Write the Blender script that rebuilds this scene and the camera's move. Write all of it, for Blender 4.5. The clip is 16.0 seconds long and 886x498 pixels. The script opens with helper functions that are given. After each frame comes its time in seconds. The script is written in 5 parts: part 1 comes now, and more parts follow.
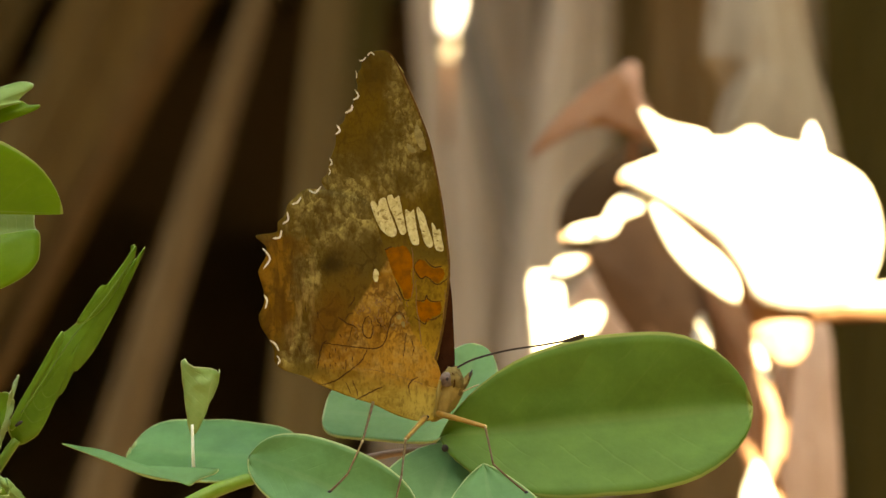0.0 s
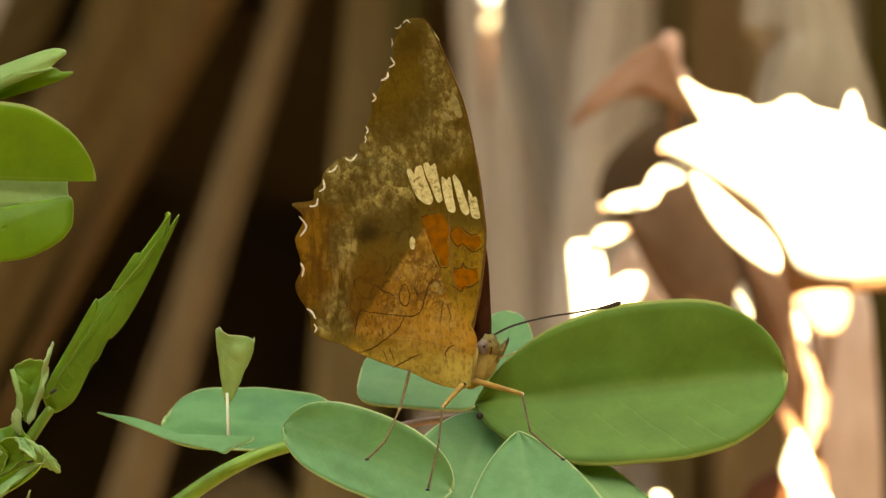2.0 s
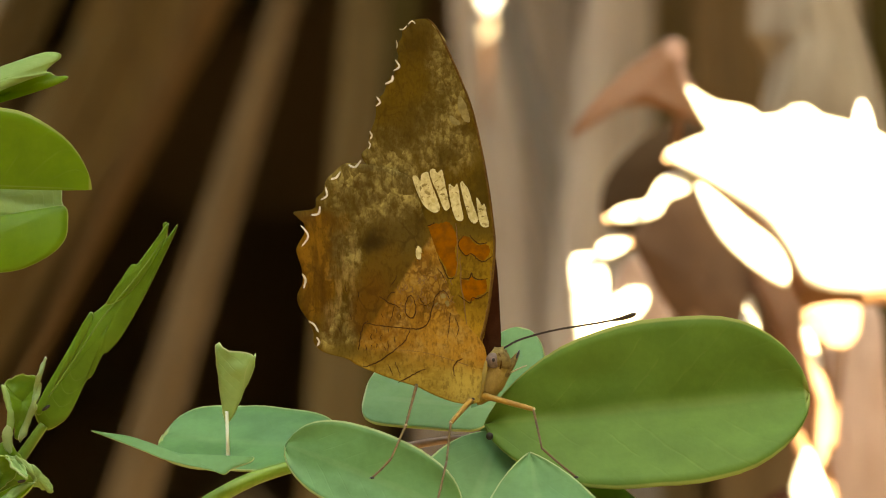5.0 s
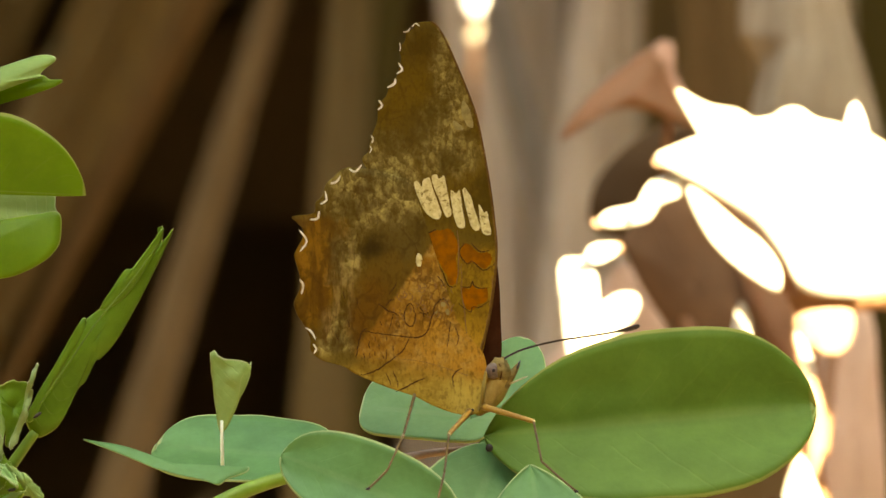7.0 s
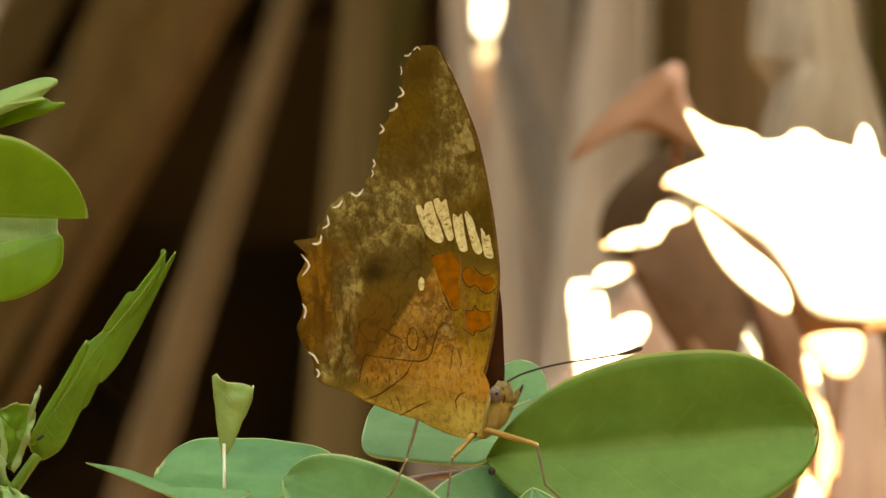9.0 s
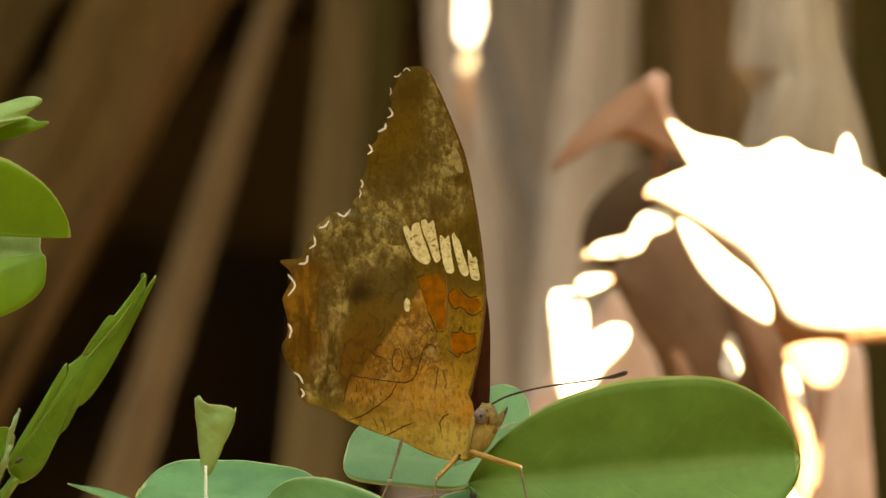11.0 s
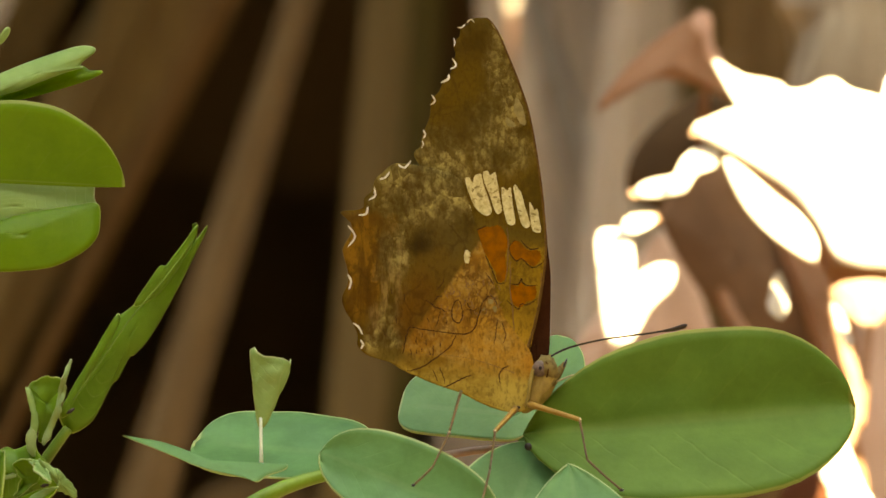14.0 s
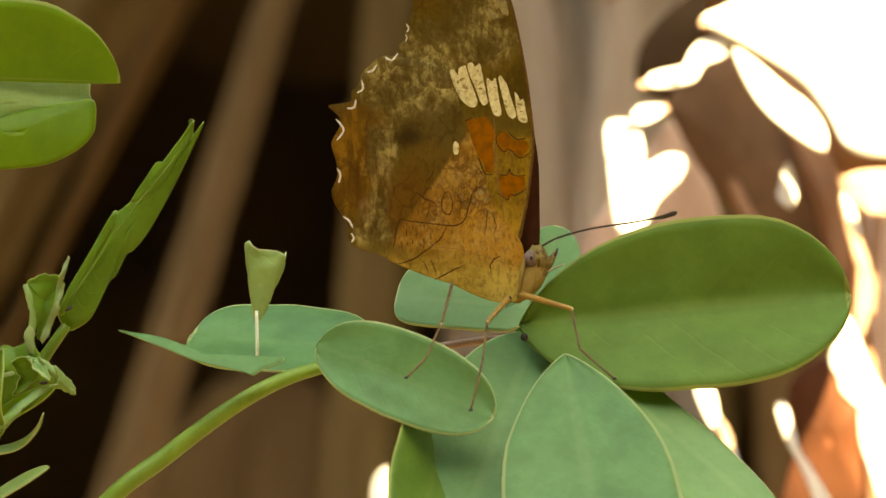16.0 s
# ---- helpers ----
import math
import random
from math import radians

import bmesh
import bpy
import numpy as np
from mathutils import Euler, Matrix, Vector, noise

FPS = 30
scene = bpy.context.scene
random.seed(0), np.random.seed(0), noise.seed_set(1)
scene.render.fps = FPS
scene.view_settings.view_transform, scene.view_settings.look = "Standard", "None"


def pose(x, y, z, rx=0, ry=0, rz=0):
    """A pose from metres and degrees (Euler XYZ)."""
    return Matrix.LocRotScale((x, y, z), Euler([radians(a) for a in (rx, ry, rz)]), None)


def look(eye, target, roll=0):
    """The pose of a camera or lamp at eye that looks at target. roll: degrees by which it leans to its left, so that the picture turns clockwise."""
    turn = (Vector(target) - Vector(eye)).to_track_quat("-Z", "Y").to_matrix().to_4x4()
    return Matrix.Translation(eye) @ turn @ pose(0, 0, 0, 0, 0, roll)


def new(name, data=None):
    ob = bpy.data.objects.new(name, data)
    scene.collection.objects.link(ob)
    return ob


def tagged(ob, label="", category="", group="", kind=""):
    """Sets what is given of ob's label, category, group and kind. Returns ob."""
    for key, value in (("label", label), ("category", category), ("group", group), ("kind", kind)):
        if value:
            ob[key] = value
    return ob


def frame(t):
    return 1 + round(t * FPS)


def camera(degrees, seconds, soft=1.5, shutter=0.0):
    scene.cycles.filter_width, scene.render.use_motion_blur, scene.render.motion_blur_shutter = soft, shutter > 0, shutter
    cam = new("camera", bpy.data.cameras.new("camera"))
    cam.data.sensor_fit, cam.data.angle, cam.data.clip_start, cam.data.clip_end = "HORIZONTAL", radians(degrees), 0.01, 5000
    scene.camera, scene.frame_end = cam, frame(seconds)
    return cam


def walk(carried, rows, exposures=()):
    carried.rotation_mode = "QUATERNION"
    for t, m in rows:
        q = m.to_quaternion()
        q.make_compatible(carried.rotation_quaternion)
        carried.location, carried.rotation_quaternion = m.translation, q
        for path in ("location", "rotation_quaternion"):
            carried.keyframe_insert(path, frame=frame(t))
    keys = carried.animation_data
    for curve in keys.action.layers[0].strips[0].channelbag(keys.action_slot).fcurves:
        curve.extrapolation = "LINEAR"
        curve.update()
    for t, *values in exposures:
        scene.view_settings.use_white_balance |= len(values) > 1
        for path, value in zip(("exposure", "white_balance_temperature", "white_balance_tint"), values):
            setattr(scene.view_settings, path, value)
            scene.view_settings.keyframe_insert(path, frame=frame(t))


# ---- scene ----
# Layout grid: one unit is 0.0665 mm, counted right and down from the axis of the view.
G = 6.65e-5
EYE_Z = 0.60
FAR = 1.2


def at(u, v, y=0.0):
    """The place of the grid point (u, v) on the upright plane y metres behind the butterfly."""
    k = G * (FAR + y) / FAR
    return Vector(((u - 784) * k, y, EYE_Z - (v - 441) * k))


# ---- camera: a long lens held by hand, 1.2 m from the butterfly ----
cam = camera(4.9769, 16.0, soft=1.0)
cam.data.dof.use_dof = True
cam.data.dof.focus_distance = 1.236
cam.data.dof.aperture_fstop = 74.0


def aim(back, right, up, roll):
    """The camera's pose: metres stepped back, milliradians turned right and up, roll in degrees."""
    eye = Vector((0, -FAR - back, EYE_Z))
    return look(eye, eye + Vector((math.tan(right / 1000), 1, math.tan(up / 1000))), roll)


walk(cam, [(t, aim(*row)) for t, *row in [
    (0.0, 0.0725, 2.581, 1.162, 0.35),
    (0.5, 0.0725, 0.457, -0.216, 0.35),
    (1.0, 0.0725, -3.073, -1.728, 0.35),
    (1.5, 0.0725, -2.214, -1.3, 0.35),
    (2.0, 0.0725, -1.352, -1.815, 0.35),
    (2.5, 0.0725, -2.391, -1.201, 0.35),
    (3.0, 0.0725, -5.577, -2.294, 0.35),
    (3.5, 0.0725, -2.271, -0.133, 0.35),
    (3.7, 0.0725, -2.188, -0.652, 0.35),
    (5.8, 0.0, -0.855, -0.025, -0.07),
    (6.0, 0.0, -2.187, 2.147, 0.14),
    (6.5, 0.0, -5.261, 4.28, -0.03),
    (7.0, 0.0, -0.0, 0.0, -0.0),
    (7.5, 0.0, -3.7, -2.664, -0.14),
    (8.0, 0.0, -6.484, -8.206, 0.16),
    (8.5, 0.0, -3.049, -6.803, -0.25),
    (9.0, 0.0, -0.886, 2.075, 0.25),
    (9.2, 0.0, -0.02, 3.38, 0.29),
    (11.3, 0.0, 0.891, 2.93, 0.4),
    (11.5, 0.0, 0.607, 4.065, 0.16),
    (12.0, 0.0, -1.806, 3.429, 0.4),
    (12.5, 0.0, -2.54, -0.348, 0.19),
    (13.0, 0.0, 0.774, -5.172, -0.08),
    (13.5, 0.0, 2.134, -4.575, -0.06),
    (14.0, 0.0, -3.6, -2.917, 0.1),
    (14.5, 0.0, -2.602, -2.533, 0.17),
    (15.0, 0.0, 2.581, -6.078, -0.1),
    (15.5, 0.0, 0.976, -7.728, -0.21),
    (16.0, 0.0, -4.538, -13.57, -0.14),
]], exposures=[(0.0, 3.22, 12700, 0), (0.5, 3.2, 12700, 0), (1.0, 3.3, 12700, 0), (1.5, 3.38, 12700, 0), (3.7, 3.4, 12700, 0), (5.8, 3.32, 12700, 1.5), (6.3, 3.33, 12700, 1.5), (7.0, 3.4, 12700, 1.5), (8.0, 3.46, 12700, 1.6), (9.0, 3.4, 12700, 1.7), (11.3, 3.34, 12700, 1.9), (12.0, 3.38, 12700, 2), (12.5, 3.38, 12700, 2), (14.0, 3.28, 13000, 3), (15.0, 3.24, 13000, 3), (15.5, 3.16, 13000, 3), (16.0, 3.28, 13000, 3)])

# ---- light ----
SUN_TO = Vector((0.40, -0.42, 0.81)).normalized()
world = bpy.data.worlds.new("sky")
scene.world = world
world.use_nodes = True
wn = world.node_tree
sky = wn.nodes.new("ShaderNodeTexSky")
sky.sky_type = "NISHITA"
sky.sun_disc = False
sky.sun_elevation = math.asin(SUN_TO.z)
sky.sun_rotation = math.atan2(SUN_TO.x, SUN_TO.y)
wn.links.new(sky.outputs["Color"], wn.nodes["Background"].inputs["Color"])
wn.nodes["Background"].inputs["Strength"].default_value = 0.15
sun = new("sun", bpy.data.lights.new("sun", "SUN"))
sun.data.energy, sun.data.angle, sun.data.color = 5.0, radians(0.53), (1.0, 0.94, 0.84)
sun.matrix_world = look(SUN_TO * 6 + Vector((0, 0, 0.6)), (0, 0, 0.6))


# ---- materials ----
class Tree:
    """A short hand for node materials."""

    def __init__(self, name, rough=0.6, metal=0.0, spec=0.4):
        self.m = bpy.data.materials.new(name)
        self.m.use_nodes = True
        self.t = self.m.node_tree
        self.p = self.t.nodes["Principled BSDF"]
        self.p.inputs["Roughness"].default_value = rough
        self.p.inputs["Metallic"].default_value = metal
        self.p.inputs["Specular IOR Level"].default_value = spec
        tc = self.t.nodes.new("ShaderNodeTexCoord")
        self.obj, self.uv = tc.outputs["Object"], tc.outputs["UV"]

    def put(self, sock, value):
        if isinstance(value, bpy.types.NodeSocket):
            self.t.links.new(value, sock)
        else:
            sock.default_value = value

    def node(self, kind, inputs, out=0, **props):
        n = self.t.nodes.new(kind)
        for key, value in props.items():
            if key == "operation":
                n.operation = value
            elif key == "noise":
                n.noise_dimensions = value
            elif key == "interpolation":
                n.interpolation_type = value
            elif key == "feature":
                n.feature = value
        for key, value in inputs.items():
            self.put(n.inputs[key], value)
        return n.outputs[out]

    def math(self, op, a, b=0.0):
        return self.node("ShaderNodeMath", {0: a, 1: b}, operation=op)

    def noise(self, scale, detail=3.0, stretch=(1, 1, 1), rough=0.6, coord=None):
        m = self.node("ShaderNodeMapping", {"Vector": coord or self.obj, "Scale": stretch})
        return self.node("ShaderNodeTexNoise", {"Vector": m, "Scale": scale, "Detail": detail, "Roughness": rough})

    def ramp(self, value, lo, hi, a=0.0, b=1.0):
        return self.node("ShaderNodeMapRange", {"Value": value, "From Min": lo, "From Max": hi, "To Min": a, "To Max": b},
                         interpolation="SMOOTHSTEP")

    def mix(self, fac, a, b):
        n = self.t.nodes.new("ShaderNodeMix")
        n.data_type = "RGBA"
        self.put(n.inputs[0], fac)
        for sock, value in ((n.inputs[6], a), (n.inputs[7], b)):
            self.put(sock, (*value, 1.0) if isinstance(value, tuple) else value)
        return n.outputs[2]

    def xyz(self, coord):
        n = self.t.nodes.new("ShaderNodeSeparateXYZ")
        self.t.links.new(coord, n.inputs[0])
        return n.outputs

    def bump(self, height, strength, distance):
        n = self.node("ShaderNodeBump", {"Strength": strength, "Distance": distance, "Height": height})
        self.put(self.p.inputs["Normal"], n)

    def done(self, colour, through_light=None, share=0.0):
        self.put(self.p.inputs["Base Color"], (*colour, 1.0) if isinstance(colour, tuple) else colour)
        if share:
            tr = self.t.nodes.new("ShaderNodeBsdfTranslucent")
            self.put(tr.inputs["Color"], (*through_light, 1.0) if isinstance(through_light, tuple) else through_light)
            mx = self.t.nodes.new("ShaderNodeMixShader")
            mx.inputs[0].default_value = share
            self.t.links.new(self.p.outputs[0], mx.inputs[1])
            self.t.links.new(tr.outputs[0], mx.inputs[2])
            self.t.links.new(mx.outputs[0], self.t.nodes["Material Output"].inputs["Surface"])
        return self.m


def leaf_material(name, main, dark, rim, glow, share, rough=0.45, veins=0.5, mid_w=0.012, mid_f=0.3):
    """Leaf green by the blade's own length (u) and breadth (v): midrib, side veins, pale rim, blotches."""
    s = Tree(name, rough, 0.0, 0.35)
    x = s.xyz(s.uv)
    off = s.math("ABSOLUTE", s.math("SUBTRACT", x[1], 0.5))
    blotch = s.ramp(s.noise(150, 4, rough=0.65), 0.32, 0.72)
    col = s.mix(blotch, main, dark)
    fine = s.ramp(s.noise(1500, 2), 0.3, 0.75, 0.0, 0.25)
    col = s.mix(fine, col, dark)
    run = s.math("SUBTRACT", x[0], s.math("MULTIPLY", off, 0.55))
    wob = s.math("MULTIPLY", s.noise(160, 2), 0.06)
    wave = s.math("ABSOLUTE", s.math("SUBTRACT", s.math("FRACT", s.math("MULTIPLY", s.math("ADD", run, wob), 8.0)), 0.5))
    side = s.math("MULTIPLY", s.ramp(wave, 0.0, 0.07, veins, 0.0), s.ramp(s.noise(190, 2), 0.40, 0.58))
    side = s.math("MULTIPLY", side, s.ramp(off, 0.05, 0.12))
    mid = s.math("MULTIPLY", s.ramp(off, mid_w * 0.3, mid_w, mid_f, 0.0), s.ramp(x[0], 0.75, 1.0, 1.0, 0.2))
    edge = s.ramp(off, 0.474, 0.488)
    ends = s.ramp(x[0], 0.980, 0.992)
    line = s.math("MULTIPLY", s.math("MAXIMUM", edge, ends), 0.9)
    pale = s.math("MAXIMUM", s.math("MAXIMUM", side, mid), line)
    col = s.mix(pale, col, rim)
    lit = s.mix(s.math("MAXIMUM", line, s.math("MULTIPLY", mid, 0.6)), s.mix(blotch, glow, tuple(0.8 * c for c in glow)), rim)
    s.bump(s.math("ADD", s.math("MULTIPLY", side, -2.0), s.math("MULTIPLY", s.noise(420, 4), 0.4)), 0.4, 0.0005)
    return s.done(col, lit, share)


M_TEAL = leaf_material("leaf_bluish_green", (0.132, 0.32, 0.112), (0.088, 0.235, 0.074), (0.43, 0.53, 0.21), (0.22, 0.42, 0.05), 0.28, 0.5, 0.03, 0.06, 0.08)
# lighter copy of M_TEAL: puts light into leaves that render too dark
M_TEAL_LIT = leaf_material("leaf_bluish_green_lit", (0.27, 0.50, 0.21), (0.20, 0.40, 0.15), (0.62, 0.68, 0.30), (0.26, 0.46, 0.06), 0.4, 0.5, 0.03, 0.06, 0.1)
M_BROAD = leaf_material("leaf_mid_green", (0.134, 0.268, 0.042), (0.096, 0.206, 0.026), (0.34, 0.40, 0.10), (0.15, 0.28, 0.01), 0.3, 0.6, 0.07, 0.05, 0.12)
M_BRIGHT = leaf_material("leaf_bright_green", (0.18, 0.34, 0.025), (0.14, 0.28, 0.018), (0.44, 0.52, 0.14), (0.32, 0.54, 0.01), 0.5, 0.45, 0.1)
M_CURL = leaf_material("leaf_withering_green", (0.34, 0.54, 0.20), (0.22, 0.40, 0.12), (0.5, 0.58, 0.26), (0.3, 0.46, 0.09), 0.35, 0.55, 0.2)
M_YOUNG = leaf_material("leaf_young_green", (0.145, 0.30, 0.030), (0.085, 0.20, 0.015), (0.44, 0.54, 0.16), (0.28, 0.46, 0.015), 0.35, 0.45, 0.22)
# pale leaf halves; the light on turned-up halves is in this colour
M_FLAP = leaf_material("leaf_pale_half_lit", (0.33, 0.50, 0.17), (0.25, 0.41, 0.11), (0.60, 0.70, 0.36), (0.40, 0.58, 0.14), 0.4, 0.5, 0.25)


def plain_material(name, a, b, scale, rough=0.6, stretch=(1, 1, 1), bump=0.3, depth=0.0005, share=0.0, glow=(0, 0, 0)):
    s = Tree(name, rough)
    n = s.noise(scale, 4, stretch)
    big = s.noise(scale * 0.13, 2, stretch)
    col = s.mix(s.ramp(n, 0.3, 0.7), a, b)
    col = s.mix(s.ramp(big, 0.35, 0.7, 0.0, 0.5), col, b)
    s.bump(n, bump, depth)
    return s.done(col, glow, share)


M_STEM = plain_material("stem_green", (0.17, 0.30, 0.035), (0.11, 0.205, 0.02), 400, 0.5, (1, 1, 0.3))
M_WHITE_TWIG = plain_material("bleached_stalk", (0.86, 0.95, 0.88), (0.80, 0.90, 0.80), 900, 0.6, share=0.5, glow=(0.9, 0.95, 0.8))
M_WOODY = plain_material("woody_stem", (0.40, 0.27, 0.20), (0.28, 0.18, 0.125), 500, 0.7)
M_DARK_MARK = plain_material("dark_mark", (0.03, 0.025, 0.015), (0.02, 0.015, 0.01), 900)
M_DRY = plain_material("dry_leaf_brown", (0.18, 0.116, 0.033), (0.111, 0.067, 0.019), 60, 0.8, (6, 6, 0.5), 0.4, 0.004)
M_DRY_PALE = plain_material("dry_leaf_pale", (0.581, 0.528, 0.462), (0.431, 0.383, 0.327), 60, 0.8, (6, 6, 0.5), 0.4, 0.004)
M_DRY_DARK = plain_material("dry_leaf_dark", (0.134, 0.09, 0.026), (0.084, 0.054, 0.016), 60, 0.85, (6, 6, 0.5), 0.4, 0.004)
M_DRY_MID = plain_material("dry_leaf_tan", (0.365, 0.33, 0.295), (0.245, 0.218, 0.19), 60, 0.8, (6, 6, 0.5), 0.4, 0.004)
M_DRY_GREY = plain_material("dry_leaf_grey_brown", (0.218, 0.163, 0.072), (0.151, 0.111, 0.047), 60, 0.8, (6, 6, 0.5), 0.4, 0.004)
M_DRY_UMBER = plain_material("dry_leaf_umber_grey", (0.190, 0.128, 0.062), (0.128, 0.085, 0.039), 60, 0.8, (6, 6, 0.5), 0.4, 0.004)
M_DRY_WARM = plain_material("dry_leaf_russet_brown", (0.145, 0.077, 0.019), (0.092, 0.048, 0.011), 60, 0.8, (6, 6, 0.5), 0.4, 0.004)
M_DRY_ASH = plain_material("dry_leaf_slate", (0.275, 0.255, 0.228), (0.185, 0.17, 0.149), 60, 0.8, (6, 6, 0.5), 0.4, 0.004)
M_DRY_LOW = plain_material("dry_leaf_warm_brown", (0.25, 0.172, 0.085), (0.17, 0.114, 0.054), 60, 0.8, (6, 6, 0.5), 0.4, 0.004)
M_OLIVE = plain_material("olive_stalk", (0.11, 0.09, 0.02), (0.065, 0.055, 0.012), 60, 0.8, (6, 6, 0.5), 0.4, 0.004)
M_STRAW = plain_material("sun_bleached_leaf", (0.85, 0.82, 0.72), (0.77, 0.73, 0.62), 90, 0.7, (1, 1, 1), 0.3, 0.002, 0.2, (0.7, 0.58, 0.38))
# white of sunlit spots and tips, put into the colour
M_SUNLIT_WHITE = plain_material("sunlit_white", (0.88, 0.85, 0.90), (0.80, 0.76, 0.80), 90, 0.7)
M_RUST = plain_material("rust_dry_leaf", (0.40, 0.215, 0.125), (0.30, 0.15, 0.08), 90, 0.75, (1, 1, 1), 0.3, 0.002, 0.3, (0.5, 0.2, 0.08))
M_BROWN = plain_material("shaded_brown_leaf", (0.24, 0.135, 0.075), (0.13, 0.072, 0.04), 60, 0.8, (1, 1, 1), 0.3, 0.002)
M_ARCH = plain_material("dry_leaf_ash", (0.4, 0.335, 0.251), (0.25, 0.2, 0.144), 60, 0.8, (5, 5, 0.6), 0.4, 0.004)
M_PALE_TIP = leaf_material("leaf_frayed_pale", (0.34, 0.47, 0.22), (0.20, 0.34, 0.10), (0.75, 0.80, 0.62), (0.5, 0.6, 0.3), 0.3, 0.6, 0.3)
M_PINK = plain_material("pinkish_dry_leaf", (0.62, 0.43, 0.34), (0.47, 0.31, 0.23), 60, 0.8, (3, 3, 0.6), 0.4, 0.003)
M_RECESS = plain_material("recess_shade_brown", (0.085, 0.046, 0.017), (0.052, 0.028, 0.011), 60, 0.85)
M_RUSSET = plain_material("russet_leaf", (0.115, 0.030, 0.006), (0.075, 0.020, 0.005), 60, 0.85)
M_PEACH = plain_material("peach_dry_leaf", (0.40, 0.25, 0.17), (0.28, 0.16, 0.10), 60, 0.8, (3, 3, 0.6), 0.4, 0.003)
M_RIM_LIGHT = plain_material("salmon_rim_light", (0.56, 0.34, 0.25), (0.44, 0.25, 0.17), 60, 0.8)
M_SOIL = plain_material("leaf_litter_soil", (0.10, 0.065, 0.04), (0.05, 0.035, 0.022), 25, 0.9, (1, 1, 1), 0.8, 0.02)
M_THICKET = plain_material("dark_thicket", (0.15, 0.098, 0.046), (0.085, 0.056, 0.027), 6, 0.95, (1, 1, 0.4), 0.6, 0.05)
M_CANOPY = plain_material("canopy_leaf", (0.06, 0.10, 0.03), (0.04, 0.07, 0.02), 30, 0.5)
M_BARK = plain_material("bark", (0.14, 0.10, 0.07), (0.08, 0.055, 0.04), 40, 0.9, (1, 1, 0.3), 0.7, 0.01)

# ---- building helpers ----
PIVOT = {}


def thing(name, pivot, label, category, group="", kind=""):
    """A top-level Empty at its pivot; its parts are built in world places."""
    ob = new(name)
    ob.empty_display_size = 0.01
    ob.location = pivot
    PIVOT[ob.name] = Vector(pivot)
    return tagged(ob, label, category, group, kind)


def part(name, bm, material, parent=None, label="", smooth=True):
    """One mesh object out of a bmesh, under a thing or under a part."""
    root = PIVOT[parent.name] if parent else Vector()
    bmesh.ops.recalc_face_normals(bm, faces=bm.faces)
    bmesh.ops.translate(bm, verts=bm.verts, vec=-root)
    me = bpy.data.meshes.new(name)
    bm.to_mesh(me)
    bm.free()
    me.materials.append(material)
    if smooth:
        for f in me.polygons:
            f.use_smooth = True
    ob = new(name, me)
    if parent:
        ob.parent = parent
    PIVOT[ob.name] = root
    return tagged(ob, label)


def spline(points, per=6, closed=False):
    """A smooth line (Catmull-Rom) through a few points."""
    p = [Vector(q) for q in points]
    n, out = len(p), []
    for i in range(n if closed else n - 1):
        if closed:
            a, b, c, d = p[i - 1], p[i], p[(i + 1) % n], p[(i + 2) % n]
        else:
            a, b, c, d = p[max(i - 1, 0)], p[i], p[i + 1], p[min(i + 2, n - 1)]
        for k in range(per):
            t = k / per
            out.append(0.5 * (2 * b + (c - a) * t + (2 * a - 5 * b + 4 * c - d) * t * t + (3 * b - a - 3 * c + d) * t ** 3))
    return out if closed else out + [p[-1]]


def tube(points, radii, per=5, sides=8, bm=None):
    """A round stem along a smooth line, with a radius at each given point."""
    bm = bm or bmesh.new()
    line = spline(points, per)
    rings, up = [], Vector((0.3, 1, 0.2)).normalized()
    for i, p in enumerate(line):
        way = (line[min(i + 1, len(line) - 1)] - line[max(i - 1, 0)]).normalized()
        a = way.cross(up).normalized()
        b = way.cross(a)
        f = i / (len(line) - 1) * (len(radii) - 1)
        k = min(int(f), len(radii) - 2)
        r = radii[k] + (radii[k + 1] - radii[k]) * (f - k)
        rings.append([bm.verts.new(p + (a * math.cos(2 * math.pi * j / sides) + b * math.sin(2 * math.pi * j / sides)) * r)
                      for j in range(sides)])
    for r0, r1 in zip(rings, rings[1:]):
        for j in range(sides):
            bm.faces.new((r0[j], r0[(j + 1) % sides], r1[(j + 1) % sides], r1[j]))
    bm.faces.new(rings[0])
    bm.faces.new(rings[-1])
    return bm


